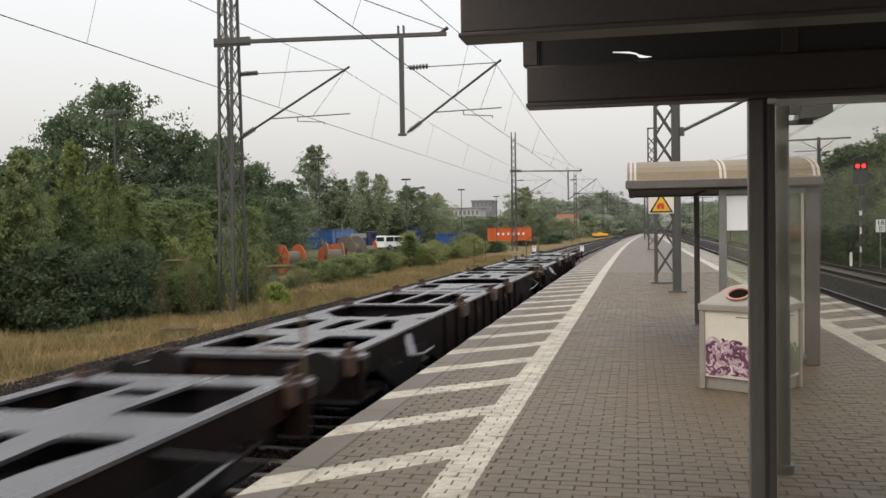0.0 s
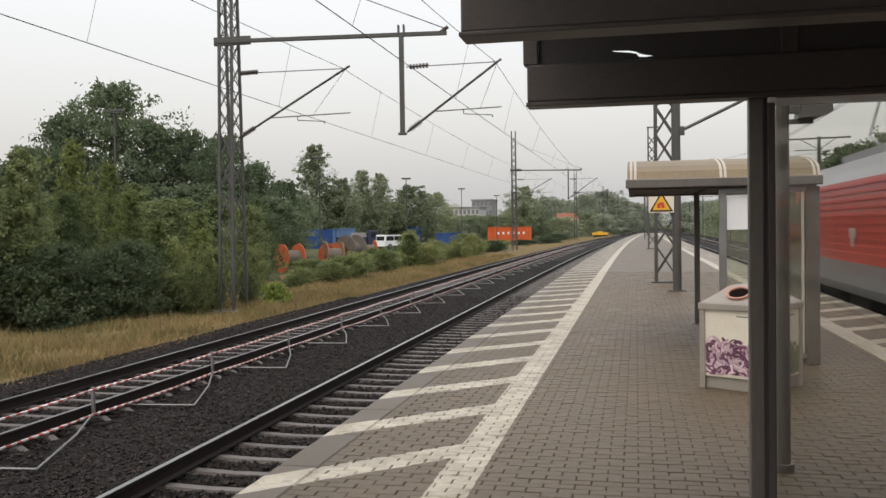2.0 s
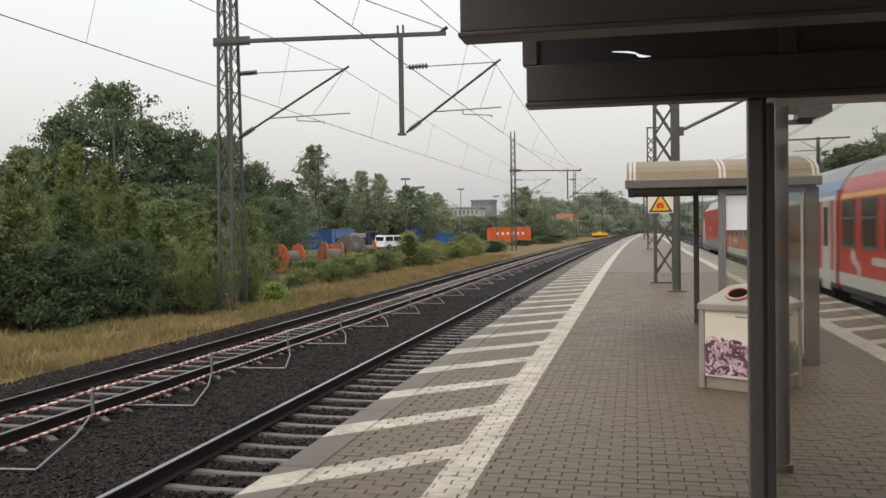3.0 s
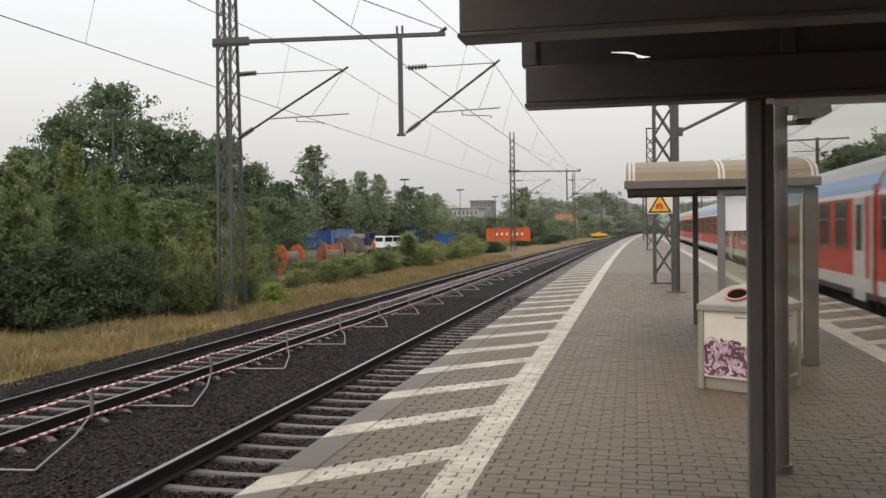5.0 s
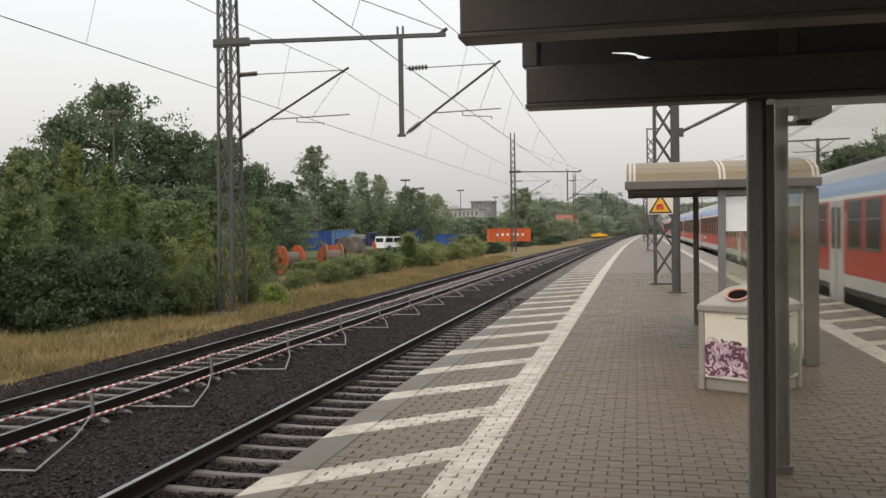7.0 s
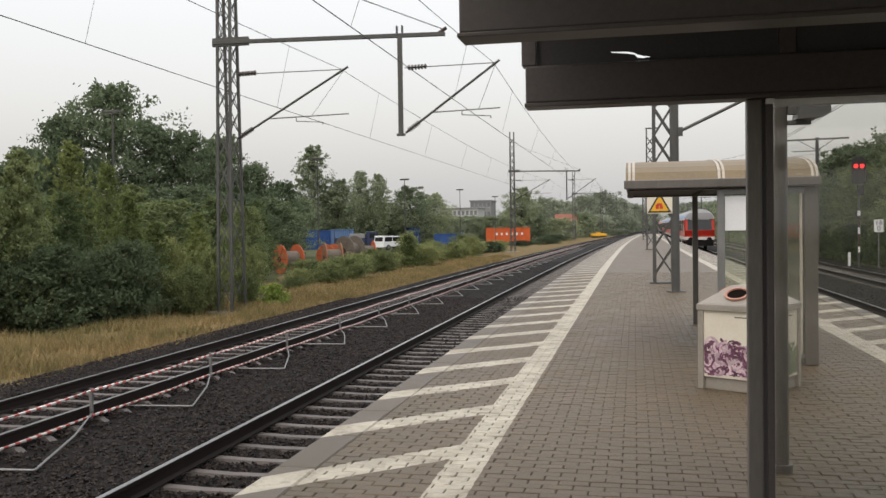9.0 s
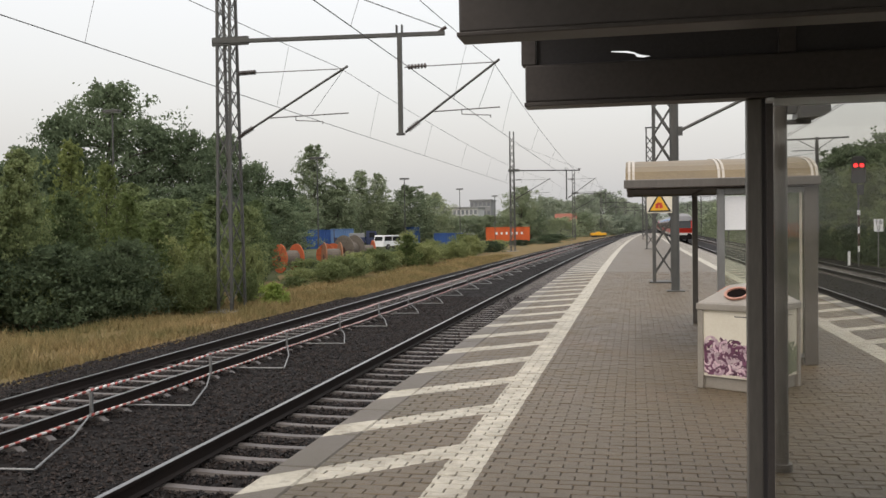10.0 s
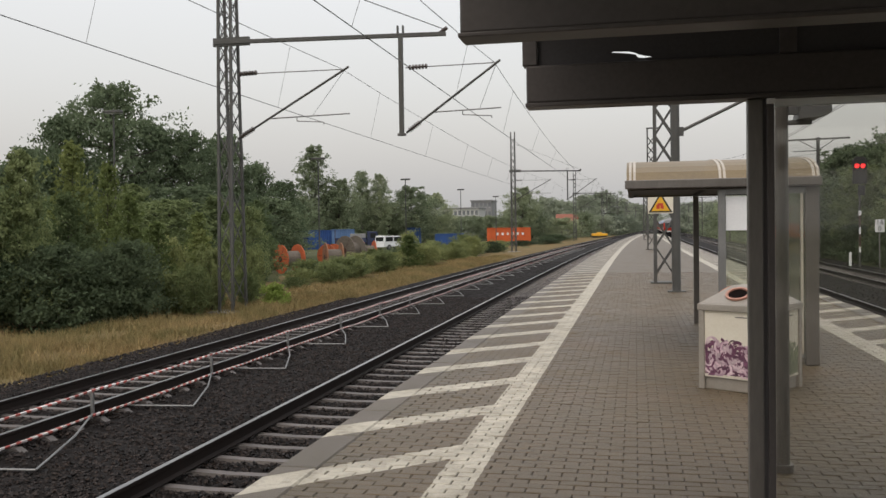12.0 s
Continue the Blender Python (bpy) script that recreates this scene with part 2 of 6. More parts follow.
# running gear; also paints the shade below the deck bays
M["wagon_dark"] = mat("dark_gear_and_deck_shade", (0.016, 0.014, 0.014), rough=0.7, scale=3, spec=0.1)
M["rust"] = mat("rusty_steel", (0.075, 0.035, 0.022), (0.04, 0.022, 0.016), rough=0.7, scale=12)
M["yellow_dirty"] = mat("dirty_yellow_rail", (0.13, 0.09, 0.03), (0.07, 0.05, 0.025), rough=0.6)
M["train_red"] = mat("traffic_red_paint", (0.52, 0.036, 0.02), (0.45, 0.03, 0.018), rough=0.32, scale=0.8, fine=20, bump=0.02, dirt=(0.22, 0.06, 0.04), spec=0.3)
M["train_white"] = mat("off_white_band", (0.62, 0.61, 0.58), (0.5, 0.49, 0.46), rough=0.35, scale=1, bump=0.02, dirt=(0.35, 0.32, 0.28))
M["train_blue"] = mat("faded_blue_roof", (0.2, 0.31, 0.5), (0.17, 0.27, 0.43), rough=0.45, scale=1, bump=0.03, dirt=(0.3, 0.3, 0.3))
M["train_roof"] = mat("grey_roof", (0.34, 0.34, 0.35), (0.27, 0.27, 0.28), rough=0.5, scale=0.8, bump=0.05, dirt=(0.2, 0.18, 0.17))
M["train_skirt"] = mat("grey_skirt", (0.18, 0.18, 0.18), (0.13, 0.13, 0.13), rough=0.5, scale=2, dirt=(0.08, 0.06, 0.05))
M["dark_glass"] = mat("dark_train_glass", (0.02, 0.022, 0.024), rough=0.15, scale=2, bump=0.0)
M["grass"] = mat("dry_grass", (0.22, 0.142, 0.066), (0.11, 0.095, 0.042), rough=0.9, scale=0.8, fine=20, bump=0.5, spec=0.1)
M["blade"] = mat("dry_grass_blades", (0.34, 0.24, 0.118), (0.15, 0.138, 0.06), rough=0.85, scale=0.35, fine=3, bump=0, island=0.4, spec=0.1)
M["yard"] = mat("ground_weeds_and_gravel", (0.075, 0.085, 0.035), (0.05, 0.06, 0.025), rough=0.95, scale=0.15, fine=4, bump=0.5, dirt=(0.19, 0.16, 0.12), spec=0.1)
M["bark"] = mat("grey_bark", (0.09, 0.075, 0.06), (0.05, 0.042, 0.035), rough=0.9, scale=6, stretch=(1, 1, 0.2), bump=0.5)
M["birch_bark"] = mat("pale_birch_bark", (0.4, 0.38, 0.35), (0.15, 0.14, 0.13), rough=0.8, scale=8, stretch=(1, 1, 3))


def leaves(name, a, b, island=0.16):
    m = mat(name, a, b, rough=0.75, scale=0.5, fine=5, bump=0, island=island, spec=0.12)
    n, l, p = nodes_of(m)
    tl = n.new("ShaderNodeBsdfTranslucent")
    ad = n.new("ShaderNodeMixShader")
    ad.inputs[0].default_value = 0.42
    # each plant a little lighter or darker, yellower or bluer
    info, tone, hs = n.new("ShaderNodeObjectInfo"), n.new("ShaderNodeMapRange"), n.new("ShaderNodeHueSaturation")
    tone.inputs["To Min"].default_value, tone.inputs["To Max"].default_value = 0.72, 1.32
    shift = n.new("ShaderNodeMapRange")
    shift.inputs["To Min"].default_value, shift.inputs["To Max"].default_value = 0.515, 0.48
    l.new(info.outputs["Random"], tone.inputs["Value"])
    l.new(info.outputs["Random"], shift.inputs["Value"])
    l.new(tone.outputs[0], hs.inputs["Value"])
    l.new(shift.outputs[0], hs.inputs["Hue"])
    l.new(p.inputs["Base Color"].links[0].from_socket, hs.inputs["Color"])
    l.new(hs.outputs[0], p.inputs["Base Color"])
    l.new(hs.outputs[0], tl.inputs["Color"])
    l.new(p.outputs[0], ad.inputs[1])
    l.new(tl.outputs[0], ad.inputs[2])
    l.new(ad.outputs[0], n["Material Output"].inputs["Surface"])
    return m


M["leaf_oak"] = leaves("oak_leaves", (0.18, 0.228, 0.135), (0.135, 0.172, 0.1))
M["leaf_bush"] = leaves("alder_leaves", (0.225, 0.27, 0.125), (0.155, 0.195, 0.09))
M["leaf_shrub"] = leaves("dark_shrub_leaves", (0.1, 0.135, 0.075), (0.065, 0.09, 0.05))
M["leaf_olive"] = leaves("olive_shrub_leaves", (0.25, 0.285, 0.125), (0.18, 0.21, 0.09))
M["drum_orange"] = mat("worn_orange_boards", (0.5, 0.11, 0.035), (0.36, 0.085, 0.03), rough=0.7, scale=3, dirt=(0.2, 0.09, 0.05))
M["drum_rust"] = mat("faded_orange_boards", (0.3, 0.13, 0.06), (0.2, 0.1, 0.06), rough=0.8, scale=4)
M["leaf_bright"] = leaves("young_leaves", (0.27, 0.34, 0.09), (0.2, 0.27, 0.07))
# leaves of far trees: greyed and lightened, the haze is put into their colour
M["leaf_far"] = leaves("haze_greyed_leaves", (0.285, 0.33, 0.205), (0.225, 0.262, 0.165))
M["leaf_dist"] = leaves("haze_paled_leaves", (0.31, 0.35, 0.26), (0.25, 0.28, 0.21))
M["orange"] = mat("orange_paint", (0.66, 0.13, 0.03), (0.55, 0.1, 0.025), rough=0.45, scale=1.5, dirt=(0.25, 0.08, 0.03))
M["blue"] = mat("blue_container_paint", (0.025, 0.085, 0.27), (0.018, 0.06, 0.2), rough=0.45, scale=1.5, dirt=(0.05, 0.06, 0.12))
M["blue_pale"] = mat("faded_blue_paint", (0.1, 0.19, 0.36), (0.08, 0.15, 0.28), rough=0.5, scale=1.5, dirt=(0.1, 0.12, 0.16))
M["purple"] = mat("purple_plastic", (0.2, 0.08, 0.3), rough=0.5)
M["roof_tile"] = mat("red_roof_tiles", (0.28, 0.1, 0.06), (0.2, 0.075, 0.05), rough=0.8, scale=1.5)
M["navy"] = mat("navy_truck_paint", (0.02, 0.03, 0.08), rough=0.45)
M["drum_wood"] = mat("grey_drum_wood", (0.19, 0.165, 0.135), (0.1, 0.085, 0.07), rough=0.85, scale=6, stretch=(0.3, 1, 1))
M["facade"] = mat("pale_facade", (0.5, 0.5, 0.48), (0.42, 0.42, 0.41), rough=0.7, scale=0.3, bump=0.02)
M["facade2"] = mat("grey_facade", (0.26, 0.26, 0.26), (0.2, 0.2, 0.2), rough=0.7, scale=0.3, bump=0.02)
# panes of far houses, lightened so that their colour carries the haze
M["far_glass"] = mat("hazed_window_glass", (0.2, 0.21, 0.22), rough=0.2, scale=0.5, bump=0.0)
M["hole"] = mat("bin_hole_shade", (0.012, 0.009, 0.008), rough=0.95, spec=0.02)
M["frame_grey"] = mat("dark_grey_window_frame", (0.11, 0.1, 0.095), rough=0.5, bump=0.02)
M["pane"] = pane_glass("dirty_shelter_glass", (0.84, 0.86, 0.8), haze=0.13, haze_colour=(0.42, 0.42, 0.36))
M["near_pane"] = pane_glass("smeared_glass", (0.87, 0.87, 0.85), haze=0.035, haze_colour=(0.45, 0.42, 0.38))
M["lamp_red"] = glow("red_signal_lamp", (1.0, 0.03, 0.03), 4.0)
M["tail_red"] = glow("red_tail_lamp", (1.0, 0.03, 0.02), 0.8)
M["tape"] = mat("tape_white", (0.75, 0.72, 0.7), rough=0.5)
M["tape_red"] = mat("tape_red", (0.5, 0.1, 0.08), rough=0.5)
M["onion"] = mat("onion_print_purple", (0.19, 0.07, 0.13), (0.09, 0.03, 0.06), rough=0.4, scale=9, island=0.5)
M["onion_pale"] = mat("onion_print_pale", (0.68, 0.57, 0.57), (0.42, 0.26, 0.33), rough=0.4, scale=9, island=0.3)
M["green_print"] = mat("green_print", (0.24, 0.26, 0.17), (0.14, 0.16, 0.1), rough=0.4, scale=9, island=0.4)


# ---- mesh tools ----
class Mesh:
    """Collects boxes, beams, tubes and free faces for one mesh."""

    def __init__(self):
        self.v, self.f = [], []

    def add(self, verts, faces):
        k = len(self.v)
        self.v += [tuple(v) for v in verts]
        self.f += [tuple(i + k for i in f) for f in faces]
        return self

    def box(self, x0, x1, y0, y1, z0, z1):
        v = [(x, y, z) for z in (z0, z1) for y in (y0, y1) for x in (x0, x1)]
        return self.add(v, [(0, 2, 3, 1), (4, 5, 7, 6), (0, 1, 5, 4), (2, 6, 7, 3), (0, 4, 6, 2), (1, 3, 7, 5)])

    def beam(self, a, b, w, h=None, up=(0, 0, 1)):
        a, b = Vector(a), Vector(b)
        d = (b - a).normalized()
        s = d.cross(Vector(up))
        if s.length < 1e-4:
            s = d.cross(Vector((1, 0, 0)))
        s.normalize()
        u = s.cross(d)
        s, u = s * w / 2, u * (h or w) / 2
        v = [p + i * s + j * u for p in (a, b) for i, j in ((-1, -1), (1, -1), (1, 1), (-1, 1))]
        return self.add(v, [(3, 2, 1, 0), (4, 5, 6, 7), (0, 1, 5, 4), (1, 2, 6, 5), (2, 3, 7, 6), (3, 0, 4, 7)])

    def tube(self, a, b, r, r2=None, n=8):
        a, b = Vector(a), Vector(b)
        d = (b - a).normalized()
        s = d.cross(Vector((0, 0, 1)))
        if s.length < 1e-4:
            s = Vector((1, 0, 0))
        s.normalize()
        u = s.cross(d)
        r2 = r if r2 is None else r2
        v = []
        for p, q in ((a, r), (b, r2)):
            v += [p + (s * math.cos(i * 2 * math.pi / n) + u * math.sin(i * 2 * math.pi / n)) * q for i in range(n)]
        f = [(i, (i + 1) % n, n + (i + 1) % n, n + i) for i in range(n)]
        return self.add(v, f + [tuple(range(n - 1, -1, -1)), tuple(range(n, 2 * n))])

    def path(self, pts, r, n=6):
        for a, b in zip(pts[:-1], pts[1:]):
            self.tube(a, b, r, n=n)
        return self

    def rope(self, pts, r, n=5):
        """One unbroken round run through points that lie mainly along y."""
        v = [(p[0] + r * math.cos(i * 2 * math.pi / n), p[1], p[2] + r * math.sin(i * 2 * math.pi / n)) for p in pts for i in range(n)]
        k = len(pts) - 1
        return self.add(v, [(j * n + i, j * n + (i + 1) % n, (j + 1) * n + (i + 1) % n, (j + 1) * n + i) for j in range(k) for i in range(n)] + [tuple(range(n - 1, -1, -1)), tuple(range(k * n, k * n + n))])

    def prism_y(self, profile, y0, y1):
        """A profile of (x, z), counter-clockwise seen from -y, drawn from y0 to y1."""
        n = len(profile)
        v = [(x, y0, z) for x, z in profile] + [(x, y1, z) for x, z in profile]
        return self.add(v, [(i, (i + 1) % n, n + (i + 1) % n, n + i) for i in range(n)] + [tuple(range(n - 1, -1, -1)), tuple(range(n, 2 * n))])

    def prism_x(self, profile, x0, x1):
        n = len(profile)
        v = [(x0, y, z) for y, z in profile] + [(x1, y, z) for y, z in profile]
        return self.add(v, [(i, (i + 1) % n, n + (i + 1) % n, n + i) for i in range(n)] + [tuple(range(n - 1, -1, -1)), tuple(range(n, 2 * n))])

    def data(self, name, material, smooth=False, fix=True):
        me = bpy.data.meshes.new(name)
        me.from_pydata(self.v, [], self.f)
        me.materials.append(material)
        if fix and len(self.v) < 6000:
            bm = bmesh.new()
            bm.from_mesh(me)
            bmesh.ops.recalc_face_normals(bm, faces=bm.faces)
            bm.to_mesh(me)
            bm.free()
        if smooth:
            me.shade_smooth()
        me.update()
        return me


def part(name, mesh, material, parent=None, label="", bevel=0.0, smooth=False):
    """Links a mesh as one object under a thing or a part."""
    ob = new(name, mesh.data(name, material, smooth))
    if parent is not None:
        ob.parent = parent
    if bevel:
        b = ob.modifiers.new("bevel", "BEVEL")
        b.width, b.segments, b.limit_method = bevel, 2, "ANGLE"
    return tagged(ob, label=label)


def thing(name, label, category, group="", kind="", at=None):
    ob = new(name)
    ob.empty_display_size = 0.2
    if at is not None:
        ob.matrix_basis = at
    return tagged(ob, label, category, group, kind)


def raw(name, verts, faces, material, parent=None, smooth=False):
    """A large mesh from arrays, with no clean-up."""
    me = bpy.data.meshes.new(name)
    me.from_pydata(verts, [], faces)
    me.materials.append(material)
    if smooth:
        me.shade_smooth()
    me.update()
    ob = new(name, me)
    if parent is not None:
        ob.parent = parent
    return ob


def grid_sheet(name, x0, x1, y0, y1, nx, ny, z, rough, material, seed):
    rng = np.random.default_rng(seed)
    xs, ys = np.linspace(x0, x1, nx), np.linspace(y0, y1, ny)
    v = [(x + bend(x, y), y, (z(x, y) if callable(z) else z) + rng.uniform(-rough, rough)) for y in ys for x in xs]
    f = [(j * nx + i, j * nx + i + 1, (j + 1) * nx + i + 1, (j + 1) * nx + i) for j in range(ny - 1) for i in range(nx - 1)]
    return raw(name, v, f, material)


# ---- the ground, the tracks and the platform ----
# The line bends gently to the right beyond 33 m; the platform's far side bends less, so the platform narrows.
BEND_FROM, BEND_LEFT, BEND_RIGHT = 33.0, 1.3e-4, 5e-5


def bend(x, y):
    u = min(max((x + 1.2) / 4.2, 0.0), 1.0)
    k = BEND_LEFT + (BEND_RIGHT - BEND_LEFT) * u
    d = max(0.0, y - BEND_FROM)
    return k * d * d if d < 140 else k * (140 * 140 + 280 * (d - 140))


STATIONS = [33, 42, 50, 58, 66, 74, 82, 92, 102, 114, 126, 140, 155, 170, 185, 210, 240, 280, 330, 400, 480, 600, 800]


def swept(profile, x, y0, y1):
    """A profile of (x, z) drawn along the bending line from y0 to y1, beside x."""
    ys = [y0] + [y for y in STATIONS if y0 < y < y1] + [y1]
    n = len(profile)
    m = Mesh()
    v = [(px + bend(x, y), y, pz) for y in ys for px, pz in profile]
    f = [(j * n + i, j * n + (i + 1) % n, (j + 1) * n + (i + 1) % n, (j + 1) * n + i) for j in range(len(ys) - 1) for i in range(n)]
    return m.add(v, f + [tuple(range(n - 1, -1, -1)), tuple(range((len(ys) - 1) * n, len(ys) * n))])


RAIL_Z = -0.76
TRACKS = [("track_1", -4.09), ("track_2", -8.35), ("track_3", 6.06), ("track_4", 10.6)]

ground = raw("ground", [(-3000, -400, -1.2), (3000, -400, -1.2), (3000, 4000, -1.2), (-3000, 4000, -1.2)], [(0, 1, 2, 3)], M["yard"])
tagged(ground, "weedy yard ground running to the horizon", "ground", kind="structure")


def verge_height(x, y):
    d = -10.6 - x
    return -1.02 + 0.06 * math.sin(x * 1.7 + y * 0.35) + 0.05 * math.sin(y * 0.9 + x) - 0.16 * max(0, d / 8) - 0.35 * max(0, 0.6 - d)


verge = grid_sheet("grass_verge", -24, -10.4, -10, 260, 40, 300, verge_height, 0.015, M["grass"], 3)
tagged(verge, "dry yellow grass verge beside the tracks", "grass verge", kind="structure")


def bed_height(x0, x1):
    def z(x, y):
        e = min(x - x0, x1 - x)
        return -0.995 - max(0, 0.5 - e) * 0.5
    return z


for nm, x0, x1, sd in (("ballast_left", -11.2, -2.3, 4), ("ballast_right", 4.2, 14.5, 5)):
    b = grid_sheet(nm, x0, x1, -8, 70, 90, 620, bed_height(x0, x1), 0.02, M["ballast"], sd)
    tagged(b, "dark wet ballast bed under the tracks", "ballast", kind="structure")
    b = grid_sheet(nm + "_far", x0, x1, 70, 900, 20, 120, bed_height(x0, x1), 0.02, M["ballast"], sd)
    tagged(b, "dark ballast bed running into the distance", "ballast", kind="structure")


def ballast_stones():
    rng = np.random.default_rng(11)
    octa = np.array([(1, 0, 0), (-1, 0, 0), (0, 1, 0), (0, -1, 0), (0, 0, 1), (0, 0, -1)], float)
    faces = np.array([(0, 2, 4), (2, 1, 4), (1, 3, 4), (3, 0, 4), (2, 0, 5), (1, 2, 5), (3, 1, 5), (0, 3, 5)])
    for nm, x0, x1, y0, y1, count in (("ballast_stones", -11.5, -2.5, 4, 34, 95000), ("ballast_stones_right", 4.4, 14, 14, 50, 12000)):
        # closer together near the platform's end, thinner far away
        u = rng.uniform(0, 1, count) ** 1.5
        p = np.stack([rng.uniform(x0, x1, count), y0 + (y1 - y0) * u, np.full(count, -0.995)], 1)
        e = np.minimum(p[:, 0] - x0, x1 - p[:, 0])
        p[:, 2] += rng.uniform(-0.01, 0.025, count) - np.maximum(0, 0.5 - e) * 0.5
        # the sleepers stay clear of stones
        for cx, ys in ((-4.09, 3.13), (-8.35, 3.13), (6.06, 12.2), (10.6, 12.2)):
            ph = (p[:, 1] - ys + 0.3) % 0.6 - 0.3
            on = (np.abs(p[:, 0] - cx) < 1.28) & (np.abs(ph) < 0.1)
            p[on, 2] -= 0.13
            # and the bed is heaped a little between them
            p[(np.abs(p[:, 0] - cx) < 1.2) & (np.abs(ph) > 0.13), 2] += 0.012
        r = rng.uniform(0.014, 0.034, count) * (1 + 0.2 * u)
        v = octa[None] * rng.uniform(0.6, 1.15, (count, 6, 1)) + rng.normal(0, 0.18, (count, 6, 3))
        a = rng.uniform(0, 6.28, count)
        ca, sa = np.cos(a)[:, None], np.sin(a)[:, None]
        x, y = v[:, :, 0] * ca - v[:, :, 1] * sa, v[:, :, 0] * sa + v[:, :, 1] * ca
        v = np.stack([x, y, v[:, :, 2] * 0.75], 2) * r[:, None, None] + p[:, None]
        f = faces[None] + (np.arange(count) * 6)[:, None, None]
        ob = raw(nm, v.reshape(-1, 3).tolist(), f.reshape(-1, 3).tolist(), M["stones"])
        tagged(ob, "loose dark grey ballast stones", "ballast stones", kind="stuff")


ballast_stones()

RAIL = [(-0.062, -0.172), (0.062, -0.172), (0.062, -0.16), (0.012, -0.14), (0.01, -0.05), (0.034, -0.036), (0.034, -0.006), (0.028, -0.001), (-0.028, -0.001), (-0.034, -0.006), (-0.034, -0.036), (-0.01, -0.05), (-0.012, -0.14), (-0.062, -0.16)]


def sleeper_mesh():
    m = Mesh()
    xs = [-1.3, -1.04, -0.9, -0.25, 0.25, 0.9, 1.04, 1.3]
    zs = [-0.3, -0.275, -0.185, -0.21, -0.21, -0.185, -0.275, -0.3]
    v, f = [], []
    for x, z in zip(xs, zs):
        v += [(x, -0.09, z - 0.1), (x, -0.062, z), (x, 0.062, z), (x, 0.09, z - 0.1)]
    for i in range(len(xs) - 1):
        for j in range(3):
            k = i * 4 + j
            f.append((k, k + 4, k + 5, k + 1))
    return m.add(v, f)


sleeper_data = sleeper_mesh().data("sleeper", M["sleeper"])
clip_data = Mesh().box(-0.1, 0.1, -0.09, 0.09, -0.185, -0.165).box(-0.13, -0.08, -0.05, 0.05, -0.17, -0.135).box(0.08, 0.13, -0.05, 0.05, -0.17, -0.135).data("rail_clip", M["rail_web"])
for nm, cx in TRACKS:
    tr = thing(nm, "railway track on concrete sleepers in ballast", "railway track", kind="structure", at=pose(cx, 0, RAIL_Z))
    for sx in (-0.755, 0.755):
        part("rail", swept([(x + sx, z) for x, z in RAIL], cx, -30, 800), M["rail_web"], tr)
        part("rail_head", swept([(sx - 0.03, -0.004), (sx + 0.03, -0.004), (sx + 0.03, 0.001), (sx - 0.03, 0.001)], cx, -30, 800), M["rail_head"], tr, "shiny worn rail head")
    near = 66 if cx < 0 else 60
    y0 = 3.13 if cx < 0 else 12.2
    for i in range(near):
        s = new("sleeper", sleeper_data)
        s.parent, s.location = tr, (0, y0 + i * 0.6, 0)
    far = Mesh()
    proto_v, proto_f = sleeper_mesh().v, sleeper_mesh().f
    for i in range(near, near + 260):
        far.add([(x + bend(cx, y0 + i * 0.6), y + y0 + i * 0.6, z) for x, y, z in proto_v], proto_f)
    tagged(part("far_sleepers", far, M["sleeper"], tr), kind="stuff")

# platform body
EDGE_L, EDGE_R, END = -2.5, 4.3, 190.0


def strip(x0, x1, y0, y1, z0, z1):
    """A slab along the bending line, each edge with its own bend."""
    ys = [y0] + [y for y in STATIONS if y0 < y < y1] + [y1]
    v = [(x + bend(x, y), y, z) for y in ys for x, z in ((x0, z0), (x1, z0), (x1, z1), (x0, z1))]
    f = [(j * 4 + i, j * 4 + (i + 1) % 4, j * 4 + 4 + (i + 1) % 4, j * 4 + 4 + i) for j in range(len(ys) - 1) for i in range(4)]
    k = 4 * (len(ys) - 1)
    return Mesh().add(v, f + [(3, 2, 1, 0), (k, k + 1, k + 2, k + 3)])


plat = thing("platform", "island platform paved with grey bricks and edged with kerb stones", "platform", kind="structure")
part("platform_body", strip(EDGE_L + 0.12, EDGE_R - 0.12, -25, END, -1.3, -0.09), M["concrete"], plat)
part("joint_bed", Mesh().box(EDGE_L + 0.3, EDGE_R - 0.3, -25, 33.0, -0.088, -0.008), M["joint"], plat)
part("rear_paving", Mesh().box(EDGE_L + 0.3, EDGE_R - 0.3, -25, 4.14, -0.007, 0.0), M["far_paving"], plat)
part("far_paving", strip(EDGE_L + 0.3, EDGE_R - 0.3, 33.0, END, -0.088, 0.0), M["far_paving"], plat)


def piece(lx, ly, lz, c, name, material):
    """A block with a chamfered top, origin at the middle of its top."""
    a, b = lx / 2, ly / 2
    v = [(-a, -b, -lz), (a, -b, -lz), (a, b, -lz), (-a, b, -lz), (-a, -b, -c), (a, -b, -c), (a, b, -c), (-a, b, -c),
         (-a + c, -b + c, 0), (a - c, -b + c, 0), (a - c, b - c, 0), (-a + c, b - c, 0)]
    f = [(0, 1, 5, 4), (1, 2, 6, 5), (2, 3, 7, 6), (3, 0, 4, 7), (4, 5, 9, 8), (5, 6, 10, 9), (6, 7, 11, 10), (7, 4, 8, 11), (8, 9, 10, 11)]
    me = bpy.data.meshes.new(name)
    me.from_pydata(v, [], f)
    me.materials.append(material)
    me.update()
    return me, v, f


